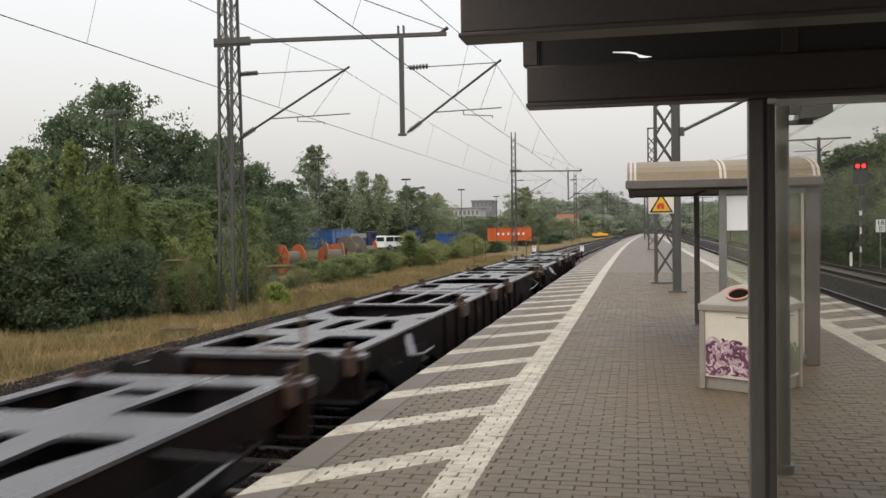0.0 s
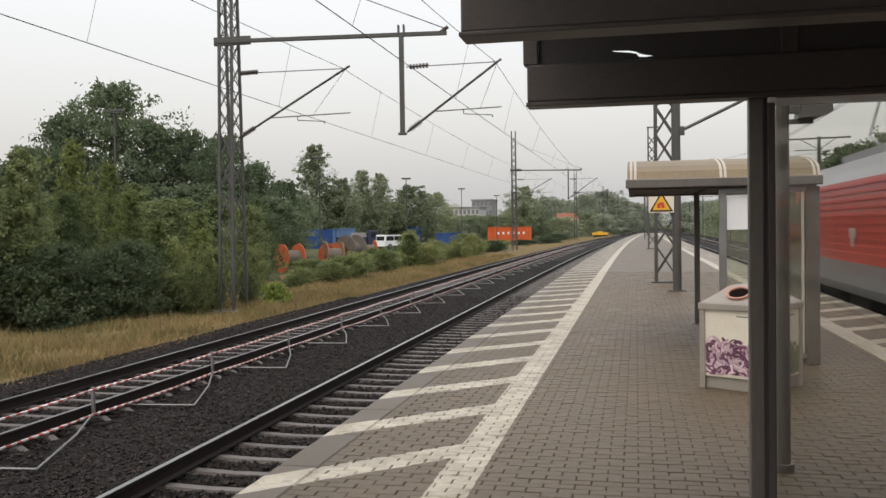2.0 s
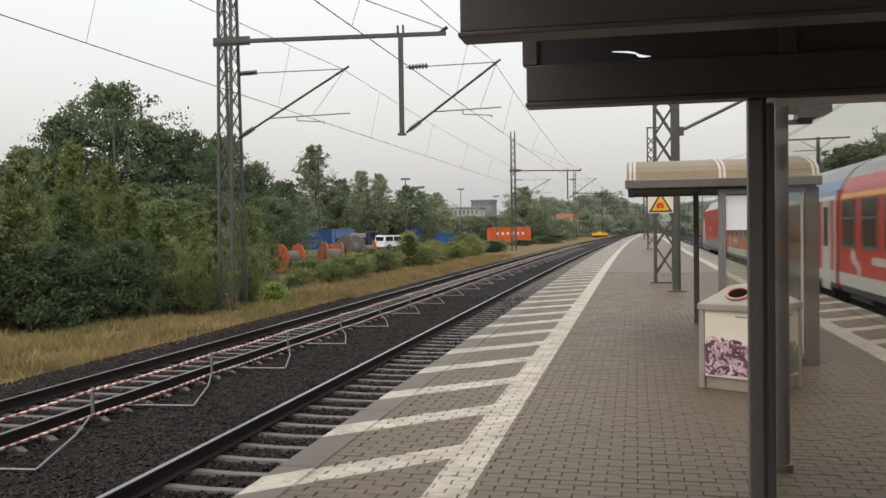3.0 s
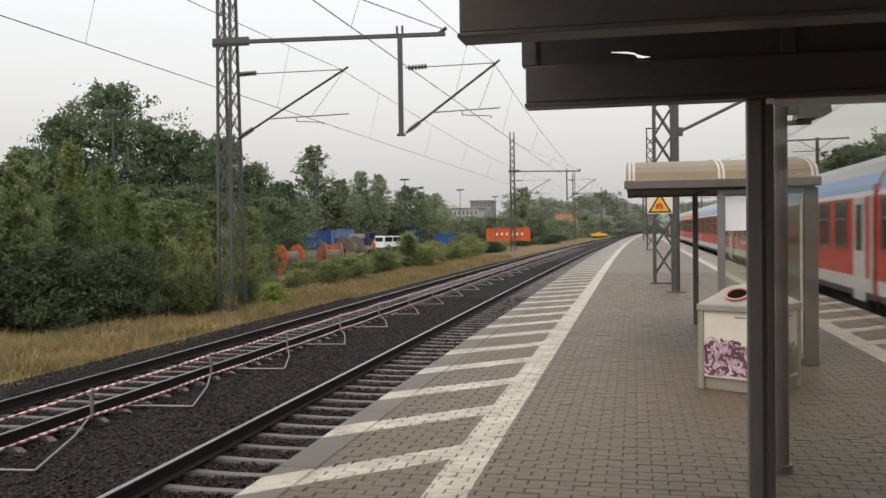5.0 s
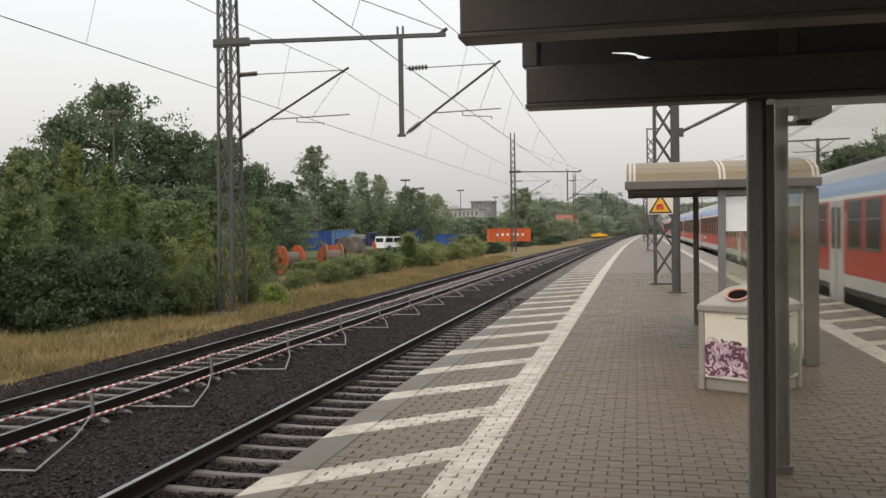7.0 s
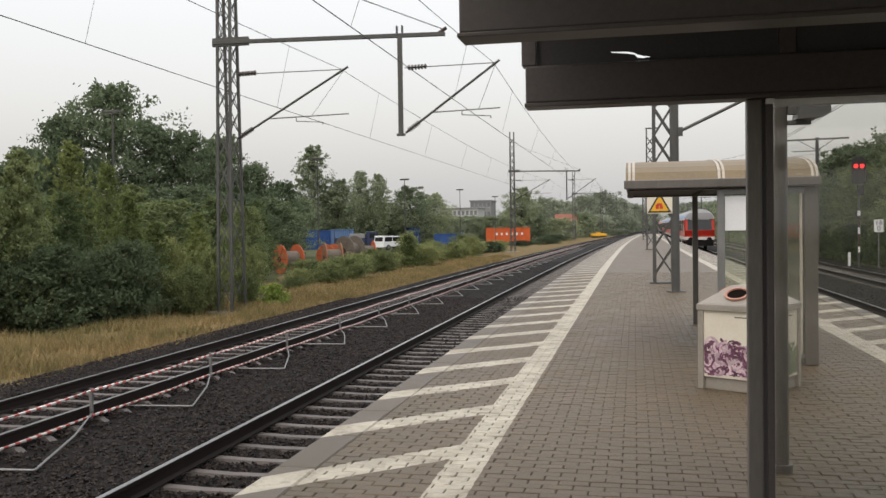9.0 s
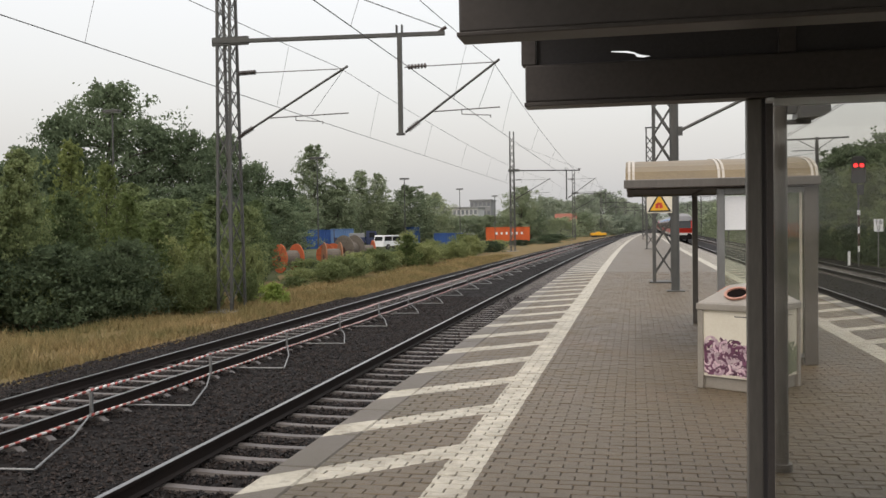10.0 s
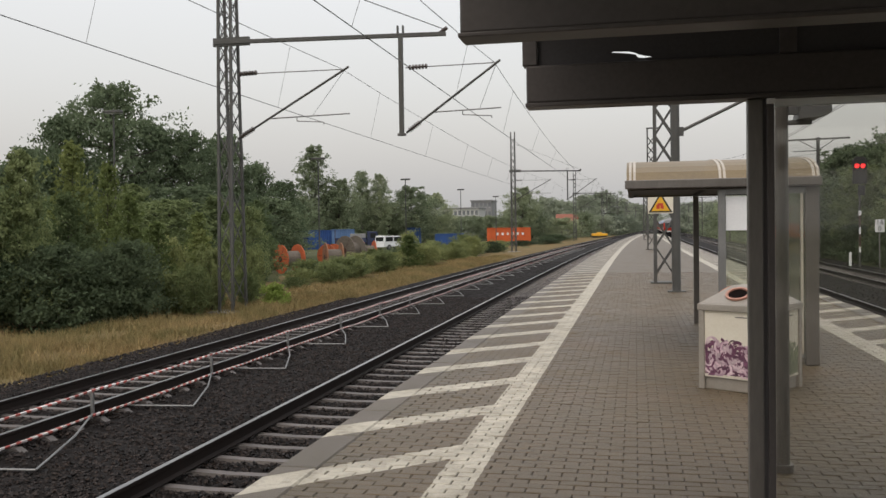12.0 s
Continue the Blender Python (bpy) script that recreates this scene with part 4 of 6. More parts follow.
def coach(kind):
    label = {"std": "red and white passenger coach with pale blue roof edge", "first": "red passenger coach with a yellow stripe above its windows",
             "control": "red and white control coach with inset doors and driving cab"}[kind]
    c = thing("passenger_coach", label, "passenger coach", "passenger train")
    h, W = 13.05, 1.41
    part("skirt", skin(Mesh(), [(1.33, 0.84), (1.40, 1.0)], -h, h), M["train_skirt"], c)
    part("white_band", skin(Mesh(), [(1.40, 1.0), (W, 1.29)], -h, h), M["train_white"], c)
    part("body", skin(Mesh(), [(W, 1.29), (W, 2.4), (1.39, 2.98)], -h, h).box(-1.39, 1.39, -h + 0.02, -h + 0.03, 0.9, 3.2).box(-1.39, 1.39, h - 0.03, h - 0.02, 0.9, 3.2), M["train_red"], c)
    part("cant_strip", skin(Mesh(), [(1.39, 2.98), (1.37, 3.08)], -h, h), M["yellow"] if kind == "first" else M["train_white"], c)
    part("roof_edge", skin(Mesh(), [(1.37, 3.08), (1.33, 3.22), (1.22, 3.45)], -h, h), M["train_red"] if kind == "first" else M["train_blue"], c)
    part("roof", skin(Mesh(), [(1.22, 3.45), (0.98, 3.72), (0.6, 3.92), (0.0, 4.02)], -h, h), M["train_roof"], c)
    ends = Mesh()
    prof = [(-1.37, 3.08), (-1.33, 3.22), (-1.22, 3.45), (-0.98, 3.72), (-0.6, 3.92), (0, 4.02), (0.6, 3.92), (0.98, 3.72), (1.22, 3.45), (1.33, 3.22), (1.37, 3.08)]
    for y in (-h, h):
        ends.add([(x, y, z) for x, z in prof], [tuple(range(len(prof)))])
    part("roof_end", ends, M["train_roof"], c)
    part("gangway", Mesh().box(-0.55, 0.55, h - 0.02, h + 0.16, 1.1, 3.3), M["black"], c)
    if kind != "control":
        part("gangway", Mesh().box(-0.55, 0.55, -h - 0.16, -h + 0.02, 1.1, 3.3), M["black"], c)
    # window and door places along the car
    if kind == "control":
        doors = [(5.3, 1.5), (-6.2, 1.5)]
        wins = [11.6, 10.0, 8.4, 6.9, 3.6, 2.0, 0.4, -1.2, -2.8, -4.4, -8.0, -9.6]
    else:
        doors = [(-11.95, 1.0)]
        wins = [12.1 - i * 1.86 for i in range(13)]
    glass = Mesh().box(-0.012, 0.012, -0.58, 0.58, 1.92, 2.9)
    gdata = glass.data("window", M["dark_glass"])
    fdata = Mesh().box(-0.02, 0.02, -0.62, 0.62, 1.86, 1.92).box(-0.02, 0.02, -0.58, 0.58, 2.5, 2.55).box(-0.016, 0.016, -0.62, 0.62, 2.9, 2.94).box(-0.016, 0.016, -0.62, -0.58, 1.9, 2.92).box(-0.016, 0.016, 0.58, 0.62, 1.9, 2.92).data("window_frame", M["frame_grey"])
    for s in (-1, 1):
        for y in wins:
            g = new("window", gdata)
            g.parent, g.location = c, (s * W, y, 0)
            f = new("window_frame", fdata)
            f.parent = g
        for y, wd in doors:
            d = part("door", side_panel(Mesh(), s, W, y - wd / 2, y + wd / 2, 0.62 if kind == "control" else 0.8, 2.98), M["train_white"], c, "off-white passenger door", bevel=0.01)
            n = 2 if wd > 1.2 else 1
            for i in range(n):
                yy = y + (i - (n - 1) / 2) * 0.62
                half = 0.17 if n == 2 else 0.27
                part("door_window", side_panel(Mesh(), s, W + 0.008, yy - half, yy + half, 1.85, 2.82), M["dark_glass"], d)
            if n == 2:
                part("door_seam", side_panel(Mesh(), s, W + 0.008, y - 0.02, y + 0.02, 0.7, 2.95), M["train_skirt"], d)
        # a pale lettering patch and an emblem, as plain bars
        m = Mesh()
        for k, (a, b) in enumerate(((0, 1.0), (1.12, 1.9))):
            side_panel(m, s, W + 0.002, 10.0 - b, 10.0 - a, 1.56, 1.72, 0.008)
        part("lettering_bars", m, M["train_white"], c)
        e = Mesh()
        for y, z0, z1 in ((11.7, 1.6, 2.0), (11.55, 1.5, 1.78), (11.25, 1.42, 1.6), (11.1, 1.3, 1.52)):
            side_panel(e, s, W + 0.002, y - 0.1, y + 0.1, z0, z1, 0.008)
        part("emblem", e, M["train_white"], c)
        if kind != "control":
            part("end_strip", side_panel(Mesh(), s, W, -13.04, -12.86, 1.0, 2.97, 0.01), M["train_white"], c, "off-white strip at the coach's end")
    running_gear(c, (-9.5, 9.5), 12.8)
    if kind == "control":
        # driving cab at the -y end
        y = -h
        part("cab_front", Mesh().add([(-1.4, y, 1.29), (1.4, y, 1.29), (1.4, y - 0.28, 1.9), (1.3, y - 0.05, 3.25), (-1.3, y - 0.05, 3.25), (-1.4, y - 0.28, 1.9)], [(0, 1, 2, 5), (5, 2, 3, 4), (0, 5, 4), (1, 3, 2)]), M["train_red"], c)
        part("windscreen", Mesh().add([(-1.16, y - 0.292, 1.95), (1.16, y - 0.292, 1.95), (1.1, y - 0.09, 3.12), (-1.1, y - 0.09, 3.12), (-1.16, y - 0.2, 1.95), (1.16, y - 0.2, 1.95), (1.1, y - 0.03, 3.12), (-1.1, y - 0.03, 3.12)], [(0, 1, 2, 3), (4, 7, 6, 5), (0, 4, 5, 1), (1, 5, 6, 2), (2, 6, 7, 3), (3, 7, 4, 0)]), M["dark_glass"], c, "large dark windscreen")
        part("destination_display", Mesh().box(-0.9, 0.9, y - 0.14, y - 0.05, 2.96, 3.1), M["train_white"], c)
        part("cab_roof", Mesh().add([(x, y - 0.05, z) for x, z in prof] + [(x * 0.97, y - 0.2, min(z, 3.7) - 0.08) for x, z in prof], [tuple(range(11, 22))] + [(i, i + 1, i + 12, i + 11) for i in range(10)]), M["train_roof"], c)
        part("front_band", Mesh().box(-1.38, 1.38, y - 0.1, y, 1.0, 1.29), M["train_white"], c)
        part("apron", Mesh().box(-1.3, 1.3, y - 0.05, y, 0.4, 1.0).tube((-0.875, y - 0.5, 1.02), (-0.875, y, 1.02), 0.12, n=12).tube((0.875, y - 0.5, 1.02), (0.875, y, 1.02), 0.12, n=12).tube((-0.875, y - 0.55, 1.02), (-0.875, y - 0.5, 1.02), 0.24, n=16).tube((0.875, y - 0.55, 1.02), (0.875, y - 0.5, 1.02), 0.24, n=16), M["wagon_dark"], c)
        for x in (-0.85, 0.85):
            part("tail_lamp", Mesh().tube((x, y - 0.16, 1.36), (x, y - 0.03, 1.36), 0.05, n=12), M["tail_red"], c, "lit red tail lamp")
        for s in (-1, 1):
            part("cab_side_window", side_panel(Mesh(), s, W, -12.55, -12.0, 2.0, 2.95), M["dark_glass"], c)
            part("hand_rail", Mesh().tube((s * 1.46, -11.6, 1.4), (s * 1.46, -11.6, 2.5), 0.02).tube((s * 1.46, -10.9, 1.4), (s * 1.46, -10.9, 2.5), 0.02), M["train_white"], c)
    return c


def locomotive():
    c = thing("electric_locomotive", "red electric locomotive with ribbed sides and grey skirt", "locomotive", "passenger train")
    h, W = 8.0, 1.45
    part("skirt", skin(Mesh(), [(1.4, 0.85), (W, 1.05), (W, 1.55)], -h - 0.3, h + 0.3), M["train_skirt"], c)
    part("body", skin(Mesh(), [(W, 1.55), (W, 2.6), (1.40, 3.35)], -h - 0.25, h + 0.25), M["train_red"], c)
    part("roof", skin(Mesh(), [(1.40, 3.35), (1.15, 3.62), (0.95, 3.9), (0, 3.95)], -h + 1.0, h - 1.0), M["train_roof"], c)
    for e in (-1, 1):
        y = e * (h + 0.25)
        nose = Mesh().add([(-W, y, 1.05), (W, y, 1.05), (W * 0.92, y + e * 0.45, 2.0), (-W * 0.92, y + e * 0.45, 2.0), (1.3, y - e * 0.1, 3.35), (-1.3, y - e * 0.1, 3.35), (1.1, y - e * 1.3, 3.7), (-1.1, y - e * 1.3, 3.7), (W, y, 1.55), (-W, y, 1.55), (1.4, y, 3.35), (-1.4, y, 3.35)],
                          [(0, 1, 2, 3), (3, 2, 4, 5), (5, 4, 6, 7), (1, 8, 2), (0, 3, 9), (8, 10, 4, 2), (9, 3, 5, 11), (10, 6, 4), (11, 5, 7)])
        part("nose", nose, M["train_red"], c)
        part("windscreen", Mesh().add([(-1.1, y + e * 0.46, 2.15), (1.1, y + e * 0.46, 2.15), (1.05, y + e * 0.0, 3.25), (-1.05, y + e * 0.0, 3.25)], [(0, 1, 2, 3)]), M["dark_glass"], c)
        for x in (-0.85, 0.85):
            part("buffer", Mesh().tube((x, y, 1.05), (x, y + e * 0.6, 1.05), 0.14, n=12).tube((x, y + e * 0.6, 1.05), (x, y + e * 0.66, 1.05), 0.24, n=16), M["wagon_dark"], c)
        for s in (-1, 1):
            part("cab_window", side_panel(Mesh(), s, W - 0.015, e * 7.2 - 0.35, e * 7.2 + 0.35, 2.3, 3.15), M["dark_glass"], c)
            part("cab_door", side_panel(Mesh(), s, W, e * 6.1 - 0.4, e * 6.1 + 0.4, 1.3, 3.1, 0.01), M["train_red"], c)
            part("hand_rail", Mesh().tube((s * 1.5, e * 6.6, 1.2), (s * 1.5, e * 6.6, 2.8), 0.022).tube((s * 1.5, e * 5.6, 1.2), (s * 1.5, e * 5.6, 2.8), 0.022), M["train_white"], c)
    for s in (-1, 1):
        for i in range(10):
            z = 1.72 + i * 0.165
            part("side_rib", side_panel(Mesh(), s, W - 0.04 * max(0, z - 2.6), -4.9, 4.9, z, z + 0.05, 0.035), M["train_red"], c)
        e = Mesh()
        for y, z in ((0.7, 1.9), (0.55, 2.1), (0.85, 2.1)):
            side_panel(e, s, W + 0.04, y - 0.08, y + 0.08, z, z + 0.2, 0.01)
        part("emblem", e, M["train_white"], c)
    part("roof_gear", Mesh().box(-0.8, 0.8, -5, 5, 3.95, 4.12).path([(-0.7, -4, 4.3), (0.7, -4, 4.3)], 0.03).path([(0, 4, 4.2), (0, 5.5, 4.7), (0, 4.4, 5.6), (-0.8, 4.4, 5.9), (0.8, 4.4, 5.9)], 0.03), M["train_roof"], c)
    running_gear(c, (-5.2, 5.2), 8.0)
    return c


loco = locomotive()
std = coach("std")
cars = [std, coach("first")] + [copy_thing(std, pose(0, 0, 0)) for _ in range(4)] + [coach("control")]


# ---- the near canopy under which the camera stands ----
def near_canopy():
    c = thing("platform_canopy", "dark bronze metal canopy roof of the near shelter on steel posts", "canopy")
    x0, x1 = -0.62, 3.9
    # tall front fascia: a beam below, a framed sunken panel above it
    part("front_beam", Mesh().box(x0 + 0.012, x1, 5.22, 5.34, 2.385, 2.6), M["canopy"], c, bevel=0.012)
    part("front_lip", Mesh().box(x0 + 0.008, x1, 5.2, 5.36, 2.36, 2.384), M["canopy"], c, bevel=0.004)
    part("fascia_frame", Mesh().box(x0 - 0.01, x0 + 0.075, 5.23, 5.33, 2.601, 3.0), M["canopy"], c, bevel=0.006)
    part("fascia_panel", Mesh().box(x0 + 0.076, -0.12, 5.27, 5.28, 2.601, 3.0).add([(-0.12, 5.27, 2.664), (-0.03, 5.27, 2.661), (0.01, 5.27, 2.652), (0.025, 5.27, 2.642), (0.06, 5.27, 2.632), (0.1, 5.27, 2.626), (0.1, 5.27, 3.0), (-0.12, 5.27, 3.0)], [tuple(range(8))])
         .add([(-0.12, 5.27, 2.66), (-0.03, 5.27, 2.65), (0.01, 5.27, 2.642), (0.025, 5.27, 2.624), (0.06, 5.27, 2.62), (0.1, 5.27, 2.626), (0.1, 5.27, 2.601), (-0.12, 5.27, 2.601)], [tuple(range(8))]).box(0.1, x1, 5.27, 5.28, 2.601, 3.0), M["canopy_in"], c)
    part("fascia_rib", Mesh().box(0.78, 0.87, 5.235, 5.268, 2.601, 3.0), M["canopy"], c, bevel=0.006)
    part("mid_beam", Mesh().box(x0 - 0.02, x1, 3.36, 3.48, 2.4, 2.75), M["canopy"], c, bevel=0.012)
    part("mid_lip", Mesh().box(x0 - 0.024, x1, 3.34, 3.5, 2.385, 2.402), M["canopy"], c, bevel=0.004)
    part("rear_beam", Mesh().box(x0, x1, -2.6, -2.48, 2.4, 2.75), M["canopy"], c, bevel=0.012)
    part("soffit", Mesh().box(x0 + 0.02, x1, -2.48, 5.2, 3.0, 3.02), M["canopy_in"], c)
    part("roof_sheet", Mesh().box(x0 - 0.02, x1 + 0.02, -2.6, 5.36, 3.03, 3.06), M["canopy"], c)
    for x in (0.612, 3.6):
        p = part("post", Mesh().box(x, x + 0.08, 5.25, 5.33, 0, 2.36), M["post"], c, "grey-brown steel post", bevel=0.008)
        part("post_channel", Mesh().box(x + 0.081, x + 0.1, 5.262, 5.318, 0, 2.359), M["canopy_in"], p)
        part("post_cover", Mesh().box(x + 0.101, x + 0.14, 5.25, 5.33, 0, 2.359), M["canopy"], p, bevel=0.006)
        part("foot_plate", Mesh().box(x - 0.06, x + 0.2, 5.2, 5.38, 0, 0.015), M["galv"], p)
    for y in (3.4, -2.56):
        part("post", Mesh().box(3.6, 3.75, y, y + 0.08, 0, 2.4), M["post"], c, bevel=0.008)
    part("post", Mesh().box(0.612, 0.752, -2.56, -2.48, 0, 2.4), M["post"], c, bevel=0.008)
    g = part("glass_pane", Mesh().box(0.76, 3.58, 5.285, 5.295, 0.06, 2.32), M["near_pane"], c, "smeared clear glass wind screen")
    g.visible_shadow = False
    part("glass_rail", Mesh().box(0.76, 3.6, 5.27, 5.31, 2.32, 2.358), M["white"], c)
    part("clip", Mesh().box(0.71, 0.75, 5.2, 5.25, 2.33, 2.355), M["white"], c)


near_canopy()

pole = thing("loudspeaker_pole", "round grey steel pole with a loudspeaker under the roof", "pole", at=pose(0.955, 6.42, 0))
part("pole", Mesh().tube((0, 0, 0), (0, 0, 3.4), 0.052, n=20), M["post"], pole, smooth=False)
part("collar", Mesh().tube((0, 0, 0), (0, 0, 0.05), 0.075, n=20), M["post"], pole)
part("speaker_box", Mesh().prism_y([(0.1, 2.36), (0.13, 2.52), (0.3, 2.56), (0.31, 2.4), (0.24, 2.37)], -0.1, 0.14).box(0.05, 0.12, -0.03, 0.03, 2.4, 2.5), M["galv"], pole, "grey loudspeaker housing")
part("speaker_bracket", Mesh().box(0.05, 0.2, -0.02, 0.02, 2.33, 2.36), M["galv"], pole)


# ---- the waiting shelter with the arched roof ----
def shelter():
    s = thing("waiting_shelter", "glazed waiting shelter with an arched tan roof and grey frame", "shelter")
    x0, x1, y0, y1, ze = -0.12, 2.12, 11.25, 15.95, 2.17
    n = 14
    arc = [(y0 + (y1 - y0) * (0.5 - 0.5 * math.cos(math.pi * i / n)), ze + 0.045 + 0.345 * math.sin(math.pi * i / n) ** 0.8) for i in range(n + 1)]
    low = [(y, z - 0.03) for y, z in reversed(arc)]
    part("roof", Mesh().prism_x(arc + low, x0 + 0.02, x1 - 0.02), M["tan_roof"], s, "arched tan roof sheet, weathered")
    for x in (x0 + 0.05, 0.98, x1 - 0.09):
        up = [(y, z + 0.012) for y, z in arc]
        part("roof_rib", Mesh().prism_x(up + list(reversed(arc)), x, x + 0.03), M["rib"], s)
        part("roof_rib", Mesh().prism_x(up + list(reversed(arc)), x + 0.05, x + 0.08), M["rib"], s)
    for y, zg in ((y0 - 0.1, ze - 0.055), (y1, ze - 0.01)):
        part("gutter", Mesh().prism_x([(y, zg), (y + 0.1, zg), (y + 0.1, ze + 0.05), (y, ze + 0.05)], x0, x1), M["post"], s, bevel=0.01)
    part("eaves_beam", Mesh().box(x0 + 0.06, x1 - 0.05, y0 + 0.002, y0 + 0.1, ze - 0.075, ze - 0.02), M["canopy"], s, bevel=0.006)
    for x in (x0 + 0.02, 0.96, x1 - 0.14):
        part("roof_beam", Mesh().box(x, x + 0.08, y0 + 0.1, y1, ze - 0.02, ze + 0.02), M["canopy_in"], s)
    part("ceiling_sheet", Mesh().box(x0 + 0.03, x1 - 0.03, y0, y1, ze + 0.02, ze + 0.035), M["canopy_in"], s)
    part("post", Mesh().box(0.97, 1.055, y0, y0 + 0.08, 0, ze - 0.076), M["galv"], s, bevel=0.006)
    part("post", Mesh().box(x1 - 0.17, x1 - 0.02, y0, y0 + 0.09, 0, ze - 0.076), M["post"], s, bevel=0.006)
    part("post", Mesh().box(0.96, 1.05, y1 - 0.1, y1 - 0.02, 0, ze - 0.021), M["post"], s, bevel=0.006)
    part("post", Mesh().box(x1 - 0.12, x1 - 0.03, y1 - 0.1, y1 - 0.02, 0, ze - 0.021), M["post"], s, bevel=0.006)
    part("top_rail", Mesh().box(1.055, x1 - 0.17, y0 + 0.02, y0 + 0.06, ze - 0.14, ze - 0.076), M["galv"], s)
    part("bottom_rail", Mesh().box(1.055, x1 - 0.17, y0 + 0.02, y0 + 0.06, 0.08, 0.13), M["galv"], s)
    part("bottom_rail", Mesh().box(x1 - 0.1, x1 - 0.06, y0 + 0.09, y1 - 0.1, 0.08, 0.13), M["galv"], s)
    part("mullion", Mesh().box(1.9, 1.93, y0 + 0.025, y0 + 0.055, 0.13, ze - 0.14), M["rib"], s)
    for a, b in ((1.056, 1.899), (1.931, x1 - 0.171)):
        g = part("glass_pane", Mesh().box(a, b, y0 + 0.036, y0 + 0.046, 0.131, ze - 0.141), M["pane"], s, "dirty glass pane")
        g.visible_shadow = False
    for a, b in ((y0 + 0.1, 13.6), (13.64, y1 - 0.11)):
        g = part("glass_pane", Mesh().box(x1 - 0.086, x1 - 0.076, a, b, 0.131, ze - 0.26), M["pane"], s, "dirty glass pane")
        g.visible_shadow = False
    part("notice", Mesh().box(1.06, 1.36, y0 + 0.022, y0 + 0.034, 1.6, 2.0), M["white"], s, "blank white notice sheet behind the pane")
    part("bench", Mesh().box(1.5, 1.95, 12.2, 15.4, 0.42, 0.46).box(1.7, 1.75, 12.6, 12.65, 0, 0.42).box(1.7, 1.75, 14.9, 14.95, 0, 0.42), M["galv"], s)


shelter()


